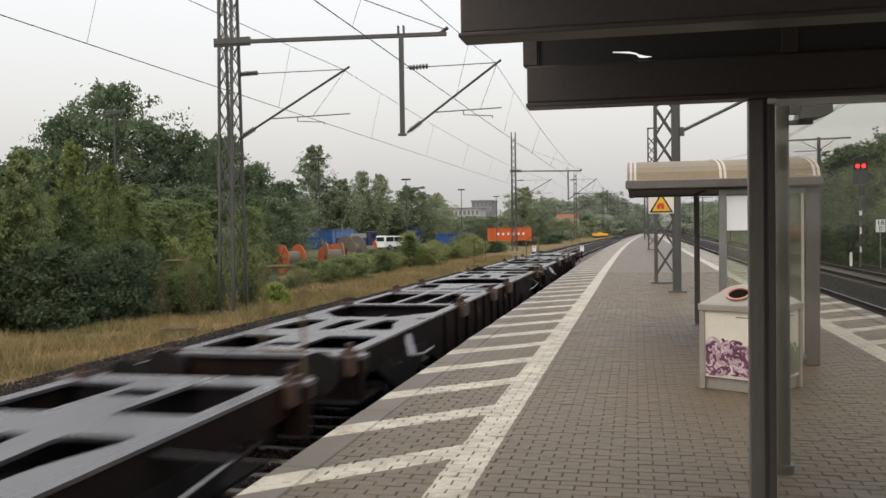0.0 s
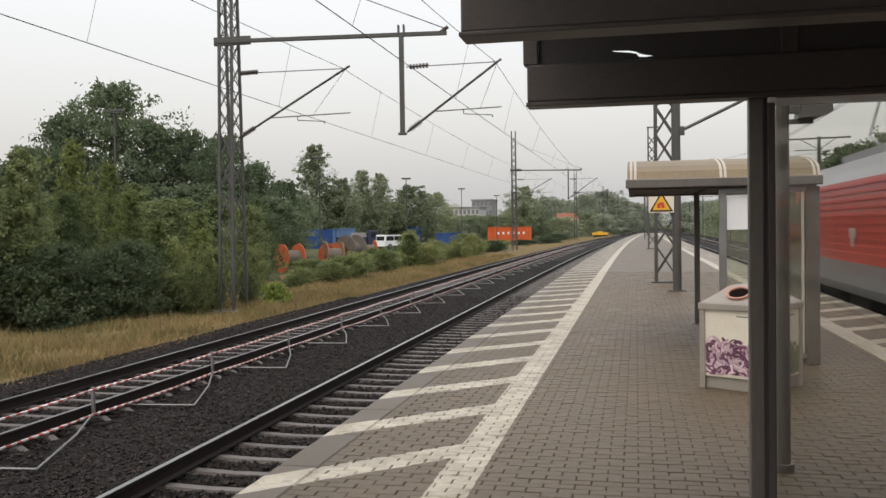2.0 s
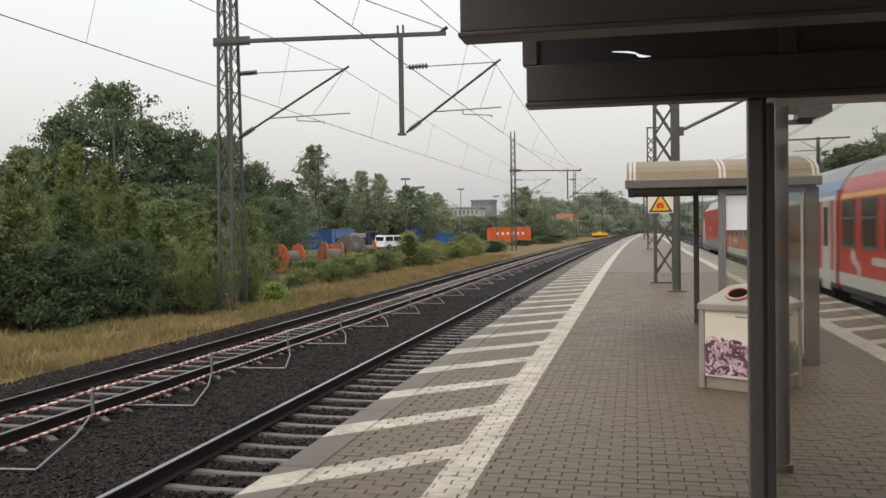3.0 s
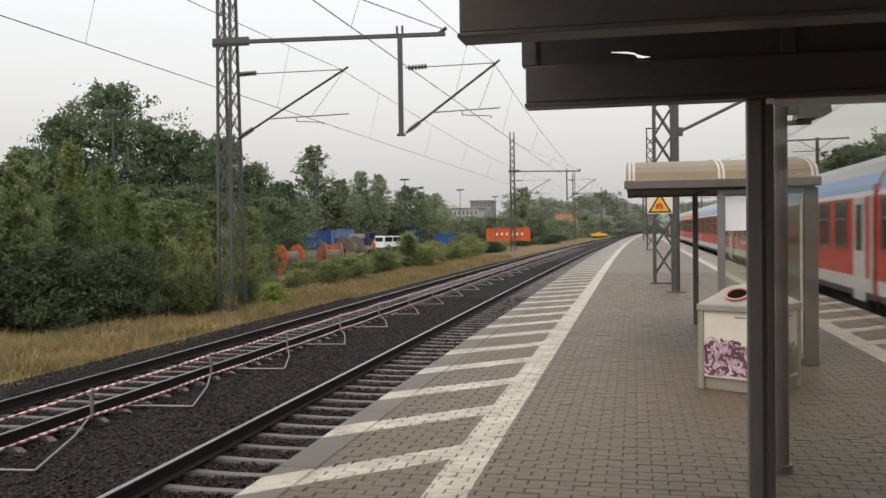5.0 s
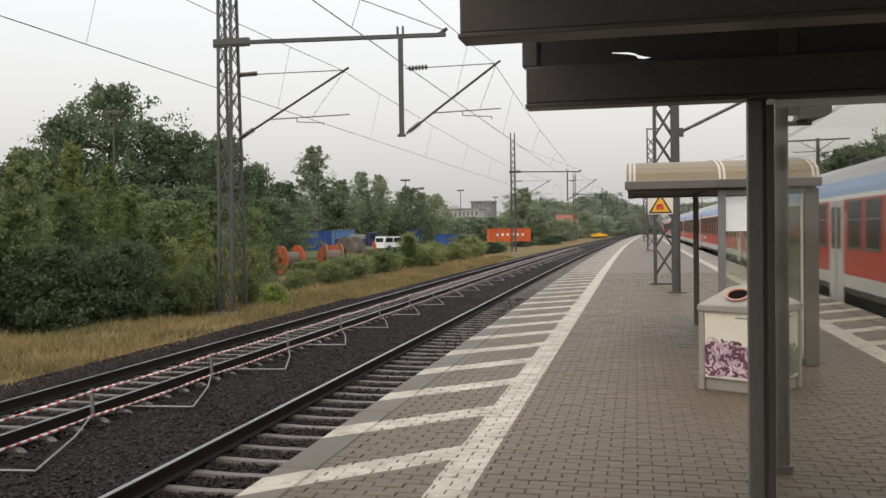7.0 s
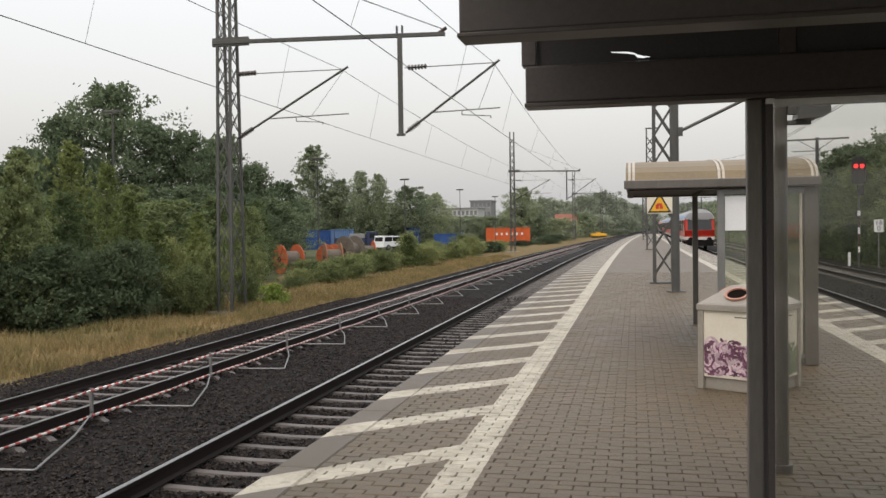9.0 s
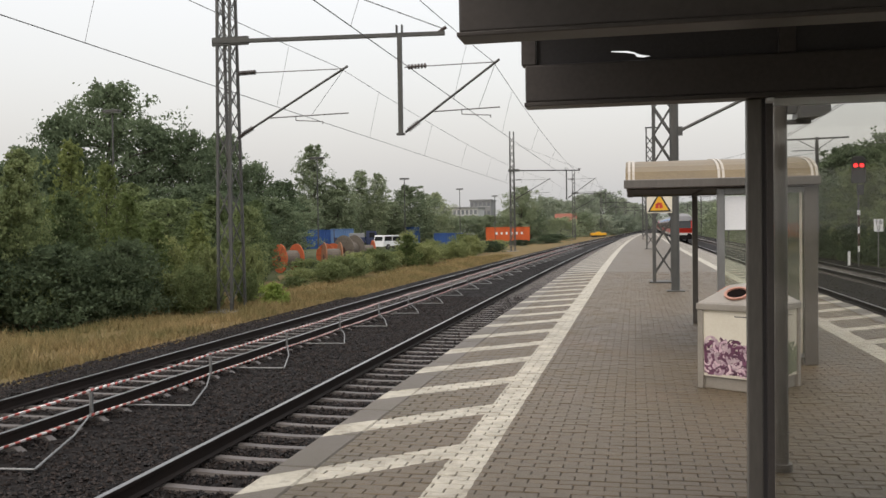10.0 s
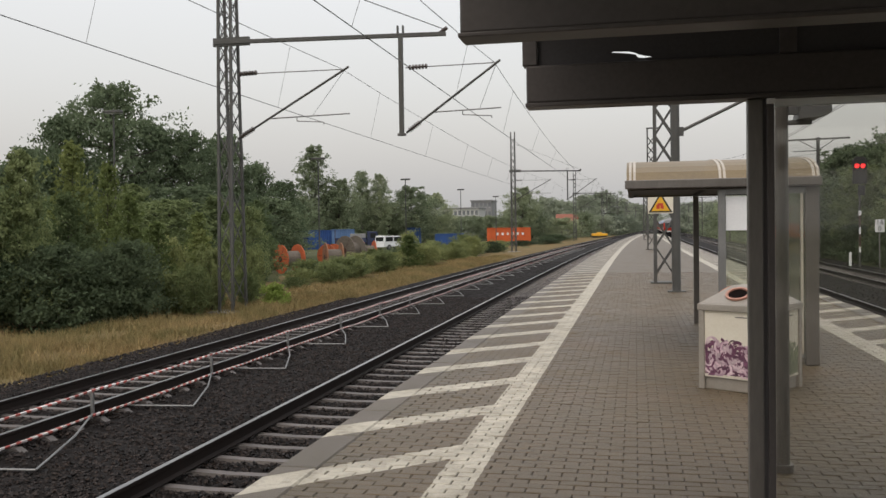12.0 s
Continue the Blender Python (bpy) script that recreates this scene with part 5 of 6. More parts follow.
# ---- the sorting bin ----
def sorting_bin():
    b = thing("sorting_bin", "beige metal recycling bin with printed panels and round openings", "litter bin", at=pose(1.14, 9.68, 0, 0, 0, -33))
    a = 0.345
    part("plinth", Mesh().box(-a + 0.01, a - 0.01, -a + 0.01, a - 0.01, 0, 0.13), M["bin_metal"], b, bevel=0.008)
    for sx in (-1, 1):
        for sy in (-1, 1):
            part("corner_post", Mesh().box(sx * a - 0.03, sx * a + 0.03, sy * a - 0.03, sy * a + 0.03, 0, 0.8), M["bin_metal"], b, bevel=0.006)
    part("lid_rim", Mesh().box(-a - 0.04, a + 0.04, -a - 0.04, a + 0.04, 0.8, 0.87), M["bin_metal"], b, bevel=0.01)
    e, t = a + 0.03, 0.13
    part("roof", Mesh().add([(-e, -e, 0.87), (e, -e, 0.87), (e, e, 0.87), (-e, e, 0.87), (-t, -t, 1.05), (t, -t, 1.05), (t, t, 1.05), (-t, t, 1.05)], [(0, 1, 5, 4), (1, 2, 6, 5), (2, 3, 7, 6), (3, 0, 4, 7), (4, 5, 6, 7), (3, 2, 1, 0)]), M["bin_metal"], b, bevel=0.01)
    rng = random.Random(4)
    for k in range(4):
        turn = Matrix.Rotation(radians(90 * k), 4, "Z")
        panel = part("panel", Mesh().add([turn @ Vector(p) for p in Mesh().box(-a + 0.03, a - 0.03, -a - 0.012, -a + 0.02, 0.13, 0.8).v], Mesh().box(0, 1, 0, 1, 0, 1).f), M["cream"], b, "cream panel printed with chopped vegetables")
        bar = Mesh().box(0.02, 0.2, -a - 0.0135, -a - 0.0125, 0.742, 0.752)
        part("text_bar", Mesh().add([turn @ Vector(p) for p in bar.v], bar.f), M["frame_grey"], panel)
        # round opening in the sloped roof, its inner shade painted on a flat disc
        slope = math.atan2(0.18, e - t)
        mid = Vector((0.0, -(e + t) / 2, 0.965))
        frame_m = turn @ Matrix.Translation(mid) @ Matrix.Rotation(slope, 4, "X")
        ring, hole = Mesh(), Mesh()
        q = 20
        ov = [Vector((math.cos(i * 2 * math.pi / q) * r * 1.15, math.sin(i * 2 * math.pi / q) * r * 0.85, z)) for r, z in ((0.115, 0.004), (0.112, 0.022), (0.092, 0.022), (0.088, 0.006)) for i in range(q)]
        ring.add([frame_m @ v for v in ov], [(j * q + i, j * q + (i + 1) % q, (j + 1) * q + (i + 1) % q, (j + 1) * q + i) for j in range(3) for i in range(q)])
        hv = [Vector((math.cos(i * 2 * math.pi / q) * 0.09 * 1.15, math.sin(i * 2 * math.pi / q) * 0.09 * 0.85, 0.008)) for i in range(q)]
        hole.add([frame_m @ v for v in hv], [tuple(range(q))])
        part("opening_ring", ring, M["salmon"], b, "salmon-red ring")
        part("opening", hole, M["hole"], b)
        # printed heap of curled slices
        dark, pale = Mesh(), Mesh()
        for i in range(240):
            x, z = rng.uniform(-a + 0.07, a - 0.07), 0.17 + 0.31 * rng.random() ** 1.1
            z = min(z, 0.46 - 0.05 * math.sin(9 * x + k))
            r0, w = rng.uniform(0.006, 0.05), rng.uniform(0.012, 0.034)
            a0, span = rng.uniform(0, 6.28), rng.uniform(1.2, 3.4)
            lift = 0.0135 + i * 0.00002
            pts = []
            for j in range(6):
                an = a0 + span * j / 5
                for rr in (r0, r0 + w):
                    px = max(-a + 0.035, min(a - 0.035, x + math.cos(an) * rr))
                    pz = max(0.145, z + math.sin(an) * rr)
                    pts.append(turn @ Vector((px, -a - lift, pz)))
            (pale if rng.random() < 0.5 else dark).add(pts, [(2 * j, 2 * j + 1, 2 * j + 3, 2 * j + 2) for j in range(5)])
        backing = Mesh()
        edge = [(-a + 0.035, 0.16)] + [(a - 0.035, 0.16)] + [(a - 0.035 - i * (2 * a - 0.07) / 12, 0.4 + 0.05 * math.sin(i * 2.1 + k)) for i in range(13)]
        backing.add([turn @ Vector((x, -a - 0.0132, z)) for x, z in edge], [tuple(range(len(edge)))])
        main = M["green_print"] if k == 1 else M["onion"]
        part("print_ground", backing, main, panel)
        tagged(part("vegetable_print", dark, main, panel), kind="stuff")
        tagged(part("vegetable_print", pale, M["onion_pale"] if k != 1 else M["green_print"], panel), kind="stuff")


sorting_bin()


# ---- platform masts, sign ----
def platform_mast(y, x, tall=11.5):
    t = thing("platform_mast", "grey steel lattice mast standing on the platform", "catenary mast", "platform masts", at=pose(x, y, 0))
    part("base_plate", Mesh().box(-0.4, 0.4, -0.35, 0.35, 0, 0.04), M["mast"], t)
    lattice(t, 0.26, 0.24, 0.0, tall, 0.3, 0.25, leg=0.09, pitch=0.7, brace=0.045)
    part("top_bracket", Mesh().box(-0.32, 0.5, -0.1, 0.1, tall - 0.06, tall + 0.02), M["mast"], t)
    return t


platform_mast(27.0, 0.82)
pm = platform_mast(65.0, 1.11, tall=8.5)
for x, y in ((1.26, 111.0), (1.55, 150.0)):
    copy_thing(pm, pose(x, y, 0))
tall_pole = thing("steel_pole", "tall grey-brown steel pole with a slanting strut, standing on the platform", "pole", at=pose(1.0, 23.4, 0))
part("pole", Mesh().tube((0, 0, 0), (0, 0, 9.5), 0.105, 0.095, n=18), M["mast"], tall_pole, smooth=False)
part("base_plate", Mesh().box(-0.22, 0.22, -0.2, 0.2, 0, 0.03), M["mast"], tall_pole)
part("strut", Mesh().tube((0.09, 0, 4.0), (3.4, 0, 5.55), 0.04), M["mast"], tall_pole)
part("strut_bracket", Mesh().box(0.06, 0.2, -0.05, 0.05, 3.9, 4.12), M["mast"], tall_pole)

sign = thing("warning_sign", "yellow warning triangle with black border on a white plate", "sign", at=pose(0.62, 23.3, 2.17))
part("plate", Mesh().box(-0.31, 0.31, -0.01, 0.01, -0.2, 0.36), M["cream"], sign, bevel=0.004)


def tri(m, half, top, bottom, y, t=0.006):
    pts = [(-half, bottom), (half, bottom), (0, top)]
    return m.add([(x, y, z) for x, z in pts] + [(x, y - t, z) for x, z in pts], [(0, 1, 2), (3, 5, 4), (0, 3, 4, 1), (1, 4, 5, 2), (2, 5, 3, 0)])


part("black_triangle", tri(Mesh(), 0.29, 0.33, -0.17, -0.012), M["black"], sign)
part("yellow_triangle", tri(Mesh(), 0.225, 0.255, -0.135, -0.02), M["yellow"], sign)
part("symbol", Mesh().box(-0.1, -0.02, -0.032, -0.026, -0.08, 0.03).box(0.0, 0.08, -0.032, -0.026, -0.08, 0.0).box(-0.06, 0.06, -0.032, -0.026, 0.0, 0.06), M["red_sign"], sign)
part("hanger", Mesh().box(-0.02, 0.02, 0.01, 0.45, 0.1, 0.14), M["galv"], sign)


# ---- barrier along the far left track, with red and white tape ----
def barrier_post(y):
    t = thing("track_barrier", "galvanised barrier bracket clamped to the rail", "barrier", "track barriers", at=pose(-7.5, y, 0))
    part("upright", Mesh().box(-0.02, 0.02, -0.02, 0.02, -0.93, -0.5), M["galv"], t)
    part("foot_tube", Mesh().path([(0, 0, -0.86), (0.5, -1.15, -0.9), (0.96, -2.55, -0.945), (-0.14, -2.65, -0.945)], 0.014), M["galv"], t)
    return t


bp = barrier_post(11.37)
by = [11.37 + i * 3.66 for i in range(1, 28)]
for y in [7.7] + by:
    copy_thing(bp, pose(-7.5 + bend(-7.5, y), y, 0))
tape = thing("barrier_tape", "twisted red and white barrier tape strung along the rail", "barrier tape")
for mat_key, off in (("tape", 0.0), ("tape_red", 0.11)):
    for z in (-0.53, -0.88):
        m = Mesh()
        y = 4.0 + off
        while y < 112:
            k = ((y - 11.3) / 3.66) % 1.0
            sag = 0.02 * 4 * k * (1 - k)
            tw = math.sin(y * 2.3) * 0.02
            xt = -7.47 + bend(-7.5, y)
            m.beam((xt + tw * 0.5, y, z - sag), (xt - tw * 0.5, y + (0.11 if mat_key == "tape" else 0.09), z - sag + tw * 0.2), 0.012 + abs(tw), 0.026, up=(0.3, 0, 1))
            y += 0.2
        tagged(part("tape_run", m, M[mat_key], tape), kind="stuff")


# ---- signal and boards beyond the right-hand tracks ----
def signal():
    s = thing("signal", "black light signal with two lit red lamps on a slim mast", "railway signal", at=pose(13.1, 58, -1.1))
    x = 0.0
    part("mast", Mesh().box(x - 0.05, x + 0.05, -0.05, 0.05, 0, 5.3), M["mast"], s)
    part("head", Mesh().prism_y([(x - 0.4, 5.1), (x + 0.4, 5.1), (x + 0.4, 6.5), (x + 0.25, 6.7), (x - 0.25, 6.7), (x - 0.4, 6.5)], -0.1, 0.02), M["black"], s, "black signal head", bevel=0.02)
    part("lower_head", Mesh().box(x - 0.1, x + 0.3, -0.1, 0.02, 4.4, 5.0), M["black"], s, bevel=0.02)
    for dx in (-0.17, 0.17):
        part("lamp", Mesh().tube((x + dx, -0.16, 6.15), (x + dx, -0.1, 6.15), 0.12, n=14), M["lamp_red"], s, "lit red lamp")
        part("lamp_hood", Mesh().box(x + dx - 0.1, x + dx + 0.1, -0.3, -0.1, 6.29, 6.31), M["black"], s)
    for z0, z1, hw, key in ((1.0, 1.35, 0.05, "white"), (1.35, 2.1, 0.05, "rust"), (2.1, 2.5, 0.05, "white"), (2.5, 3.2, 0.05, "rust"), (3.2, 3.5, 0.08, "white")):
        part("mast_board", Mesh().box(x - hw, x + hw, -0.08, -0.055, z0, z1 - 0.005), M[key], s)


signal()
board = thing("kilometre_board", "white kilometre board with black figures on a post", "sign", at=pose(14.2, 58, -1.1))
part("post", Mesh().tube((0, 0, 0), (0, 0, 2.9), 0.035), M["galv"], board)
part("plate", Mesh().box(-0.26, 0.26, -0.06, -0.04, 2.2, 2.95), M["white"], board, bevel=0.01)


def letters(text, size, at, material, parent, name):
    cu = bpy.data.curves.new(name, "FONT")
    cu.body, cu.size, cu.align_x, cu.align_y, cu.extrude = text, size, "CENTER", "CENTER", 0.004
    cu.materials.append(material)
    ob = new(name, cu)
    ob.parent = parent
    ob.matrix_basis = at
    return ob


letters("16", 0.42, pose(0, -0.068, 2.76, 90, 0, 0), M["black"], board, "figures")
letters("0", 0.42, pose(0, -0.068, 2.39, 90, 0, 0), M["black"], board, "figures")
marker = thing("marker_post", "short white marker post beside the ballast", "marker post", at=pose(13.0, 60, -1.1))
part("post", Mesh().box(-0.07, 0.07, -0.07, 0.07, 0, 0.95), M["white"], marker, bevel=0.01)


def portal(y):
    t = thing("catenary_portal", "grey steel mast with a cross boom over two tracks", "catenary mast", "masts beside the wood", at=pose(13.2, y, 0))
    part("mast", Mesh().box(-0.1, 0.1, -0.13, 0.13, -1.2, 8.0), M["mast"], t)
    part("boom_brace", Mesh().tube((-0.1, 0, 7.1), (-1.3, 0, 7.8), 0.025).tube((0.1, 0, 7.1), (1.2, 0, 7.85), 0.025), M["mast"], t)
    part("lower_arm", Mesh().tube((-1.7, 0, 7.0), (0.0, 0, 7.02), 0.03), M["mast"], t)
    part("boom", Mesh().beam((-2.6, 0, 7.82), (2.2, 0, 7.9), 0.12, 0.12), M["mast"], t)
    cantilever(t, -0.15, 6.2, 4.7, -2.9, 6.4)
    return t


pt = portal(71.0)
for y in (141.0, 211.0, 281.0):
    copy_thing(pt, pose(13.2 + bend(13.2, y), y, 0))
wires(6.1, 5.2, 6.6, [1.0, 71.0, 141.0, 211.0, 281.0], "sagging catenary and contact wire over the second platform track")
wires(10.6, 5.2, 6.6, [1.0, 71.0, 141.0, 211.0, 281.0], "sagging catenary and contact wire over the track beside the wood")


# ---- plants ----
def crown_mesh(name, material, rng, h, width, branches, per_branch, leaf, shape, base):
    """Branches round a stem and leaves gathered along them; returns the leaf mesh and the branch list."""
    pts, limbs = [], []
    for i in range(branches):
        u = (i + rng.random()) / branches
        z0 = h * (base + (0.98 - base) * u ** (0.9 if shape != "round" else 0.8))
        k = (z0 / h - base) / (1 - base)
        if shape == "cone":
            r = width / 2 * (1 - k) ** 0.75 + 0.12
        elif shape == "column":
            r = width / 2 * math.sin(math.pi * min(1, 0.12 + 0.86 * k)) ** 0.6 * (0.75 + 0.25 * rng.random())
        elif shape == "mound":
            r = width / 2 * math.sqrt(max(0.03, 1 - k * k))
        else:
            r = width / 2 * max(0.12, math.sin(math.pi * min(1, 0.2 + 0.78 * k))) ** 0.7
        r *= rng.uniform(0.62, 1.12)
        az = i * 2.39996 + rng.uniform(-0.5, 0.5)
        rise = {"cone": 0.35, "column": 0.9, "mound": 0.3}.get(shape, 0.25) * r + rng.normal(0, 0.06) * r
        a = np.array([0, 0, max(0.05, z0 - rise * 0.6)])
        b = np.array([math.cos(az) * r, math.sin(az) * r, min(h, z0 + rise * 0.5)])
        limbs.append((a, b))
        n = max(4, int(per_branch * rng.uniform(0.5, 1.3)))
        t = rng.uniform(0.28, 1.04, n) ** 0.75
        p = a + (b - a) * t[:, None]
        spread = r * 0.17 + leaf * 0.9
        # sub-clumps along the branch leave gaps between them
        centres = rng.normal(0, spread, (5, 3)) * (1, 1, 0.7)
        p = p + centres[(t * 4.99).astype(int) % 5] + rng.normal(0, spread * 0.45, (n, 3)) * (1, 1, 0.75)
        pts.append(p)
    p = np.concatenate(pts)
    p[:, 2] = np.maximum(p[:, 2], leaf * 0.4)
    n = len(p)
    nrm = rng.normal(0, 1, (n, 3)) + (0, 0, 0.5)
    nrm /= np.linalg.norm(nrm, axis=1)[:, None]
    t1 = np.cross(nrm, rng.normal(0, 1, (n, 3)))
    t1 /= np.linalg.norm(t1, axis=1)[:, None]
    t2 = np.cross(nrm, t1)
    s = leaf * rng.uniform(0.55, 1.2, n)[:, None]
    v = np.stack([p - t1 * s, p + t2 * s * 0.55, p + t1 * s, p - t2 * s * 0.55], 1).reshape(-1, 3)
    f = np.arange(n * 4).reshape(-1, 4)
    me = bpy.data.meshes.new(name)
    me.from_pydata(v.tolist(), [], f.tolist())
    me.materials.append(material)
    me.update()
    return me, limbs


def plant(name, label, category, seed, h, width, branches, per_branch, leaf, shape, base, leaf_mat, bark, trunk_r):
    rng = np.random.default_rng(seed)
    t = thing(name, label, category)
    me, limbs = crown_mesh("crown", M[leaf_mat], rng, h, width, branches, per_branch, leaf, shape, base)
    c = new("crown", me)
    c.parent = t
    m = Mesh()
    prev = Vector((0, 0, -0.2))
    for k in range(1, 6):
        q = Vector((rng.normal(0, 0.012 * h), rng.normal(0, 0.012 * h), h * 0.9 * k / 5))
        m.tube(prev, q, trunk_r * (1 - (k - 1) / 5.5), trunk_r * (1 - k / 5.5), n=7)
        prev = q
    for a, b in limbs[::3]:
        m.tube(a, a + (b - a) * 0.85, trunk_r * 0.28, trunk_r * 0.06, n=4)
    part("trunk", m, M[bark], t)
    return t


KINDS = {
    "alder": ("tree", "young green alder sapling thick with leaves", "tree", 31, 5.0, 3.0, 120, 130, 0.065, "column", 0.05, "leaf_bush", "bark", 0.06),
    "alder2": ("tree", "bushy young deciduous tree with light green tips", "tree", 32, 5.0, 3.2, 120, 120, 0.065, "cone", 0.05, "leaf_bush", "bark", 0.06),
    "cone": ("tree", "slender pointed sapling with feathery foliage", "tree", 33, 4.5, 2.2, 100, 60, 0.075, "cone", 0.05, "leaf_bush2", "bark", 0.045),
    "shrub": ("bush", "dense dark green shrub in the grass verge", "bush", 34, 2.0, 2.6, 90, 110, 0.055, "mound", 0.02, "leaf_shrub", "bark", 0.03),
    "bright": ("bush", "small bright yellow-green bush", "bush", 35, 1.0, 1.2, 60, 50, 0.06, "mound", 0.02, "leaf_bright", "bark", 0.02),
    "loose": ("bush", "loose olive-green bush at the edge of the verge", "bush", 41, 2.0, 2.2, 70, 95, 0.055, "column", 0.02, "leaf_olive", "bark", 0.025),
    "oak": ("tree", "tall dark oak with a wide open crown", "tree", 36, 13.0, 10.0, 140, 125, 0.165, "round", 0.16, "leaf_oak", "bark", 0.32),
    "round": ("tree", "broad dark green deciduous tree", "tree", 37, 9.0, 6.5, 110, 130, 0.14, "round", 0.06, "leaf_oak", "bark", 0.2),
    "pale": ("tree", "broad deciduous tree behind the yard, leaf colour greyed for haze", "tree", 42, 9.0, 6.5, 110, 130, 0.14, "round", 0.06, "leaf_far", "bark", 0.2),
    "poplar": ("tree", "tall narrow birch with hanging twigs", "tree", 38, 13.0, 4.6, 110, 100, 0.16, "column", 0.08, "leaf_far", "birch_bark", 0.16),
    "far": ("tree", "tree in the yard hedge, leaf colour greyed for haze", "tree", 39, 6.0, 8.0, 90, 110, 0.16, "mound", 0.03, "leaf_far", "bark", 0.15),
    "dist": ("tree", "distant tree, leaf colour paled to stand for mist", "tree", 40, 12.0, 13.0, 90, 110, 0.34, "round", 0.03, "leaf_dist", "bark", 0.3),
}
M["leaf_bush2"] = leaves("sapling_leaves", (0.19, 0.23, 0.085), (0.13, 0.165, 0.06))
made_kinds = {}


def plant_at(kind, x, y, h, w, i):
    spec = KINDS[kind]
    if kind not in made_kinds:
        made_kinds[kind] = plant(*spec)
        ob = made_kinds[kind]
    else:
        ob = copy_thing(made_kinds[kind], pose(0, 0, 0))
    sx, sz = w * 1.05 / spec[5], h / spec[4]
    ob.matrix_basis = pose(x, y, -1.15, 0, 0, i * 67 % 360) @ Matrix.Diagonal((sx, sx, sz, 1))
    return ob


SAPLINGS = [("alder2", -18.1, 24, 5.4, 2.6), ("alder2", -17.9, 26, 4.2, 2.2), ("alder2", -17.9, 27, 3.3, 2.1), ("alder", -19.3, 23, 5.4, 3.2), ("cone", -19.6, 31, 5.5, 1.8), ("cone", -15.9, 28, 3.2, 1.6), ("cone", -15.3, 30, 2.9, 1.6), ("alder", -15.3, 34, 3.8, 1.9), ("alder2", -17.4, 37, 3.1, 1.9), ("cone", -15.7, 62, 2.4, 2.1), ("alder2", -21.0, 48, 4.6, 3.0)]
SHRUBS = [("shrub", -16.9, 24, 2.4, 3.2), ("shrub", -15.9, 26, 2.5, 2.7), ("shrub", -18.1, 24, 2.2, 3.0), ("shrub", -16.1, 26, 1.8, 2.0), ("loose", -16.6, 30, 2.5, 1.7), ("loose", -14.4, 29, 2.2, 1.5), ("loose", -15.2, 28, 1.5, 1.9), ("shrub", -18.4, 40, 3.0, 2.5), ("bright", -12.5, 30, 0.9, 1.0), ("shrub", -19.2, 23, 2.6, 3.3), ("shrub", -16.5, 25, 1.5, 2.3), ("loose", -17.7, 47, 1.2, 2.0), ("loose", -15.6, 45, 1.1, 2.0), ("loose", -16.2, 51, 1.1, 2.2), ("loose", -16.1, 57, 1.3, 2.4)]
LOOSE = [("loose", -16.8, 49, 1.1, 1.7), ("loose", -16.4, 52, 1.4, 1.9), ("loose", -17.0, 55, 1.0, 1.8), ("loose", -17.0, 58, 1.5, 1.9), ("loose", -16.5, 61, 1.2, 2.0), ("loose", -16.3, 64.5, 2.5, 2.0), ("loose", -16.7, 69, 1.6, 2.2),
         ("loose", -16.4, 73, 1.8, 2.3), ("loose", -16.0, 79, 1.3, 2.4), ("loose", -16.1, 85, 2.2, 2.6), ("loose", -16.5, 93, 1.4, 3.0), ("loose", -16.0, 106, 1.3, 3.4), ("loose", -15.9, 40.5, 0.6, 1.2),
         ("loose", -14.3, 27.5, 1.7, 1.3), ("loose", -14.0, 31.0, 1.3, 1.1), ("cone", -17.2, 28.5, 4.2, 1.7), ("cone", -18.4, 27.0, 5.9, 2.0), ("cone", -16.9, 33.0, 3.6, 1.5)]
YARD_SHRUBS = [("loose", -15.4, 66, 1.6, 3.0), ("loose", -15.0, 76, 1.6, 2.7), ("loose", -15.1, 84, 2.0, 2.2), ("shrub", -15.4, 98, 1.3, 2.8), ("shrub", -19.0, 52, 0.9, 2.1), ("shrub", -18.0, 60, 1.2, 2.4), ("shrub", -18.1, 68, 1.3, 2.7), ("shrub", -17.1, 80, 1.1, 2.6), ("shrub", -17.3, 140, 0.8, 5.2), ("shrub", -14.3, 150, 0.9, 5.6), ("loose", -15.9, 48, 1.3, 2.6), ("loose", -16.5, 43, 0.9, 1.6), ("loose", -14.7, 33, 2.1, 1.4), ("shrub", -15.0, 175, 1.3, 6.4)]
MIDDLE_TREES = [("alder", -23.7, 43, 4.5, 4.7), ("alder2", -27.6, 46, 5.6, 4.5), ("alder2", -24.4, 50, 5.0, 4.6), ("round", -29.2, 56, 5.9, 6.1), ("alder", -28.6, 42, 4.8, 5.5), ("round", -35.3, 48, 5.2, 5.6), ("round", -27.8, 60, 5.6, 5.5), ("round", -27.7, 66, 5.4, 5.5), ("alder2", -33.8, 44, 5.3, 4.5), ("round", -36.5, 90, 5.0, 6.9)]
OAKS = [("oak", -38.9, 62, 14.0, 9.4), ("round", -40.0, 58, 11.3, 5.4), ("round", -38.0, 67, 11.5, 6.4), ("oak", -35.0, 67, 10.9, 6.3), ("round", -34.5, 72, 11.0, 6.2), ("round", -33.5, 76, 8.9, 5.3), ("round", -33.2, 82, 7.6, 5.1), ("round", -44.3, 60, 9.3, 5.7), ("round", -56.5, 70, 9.8, 7.9)]
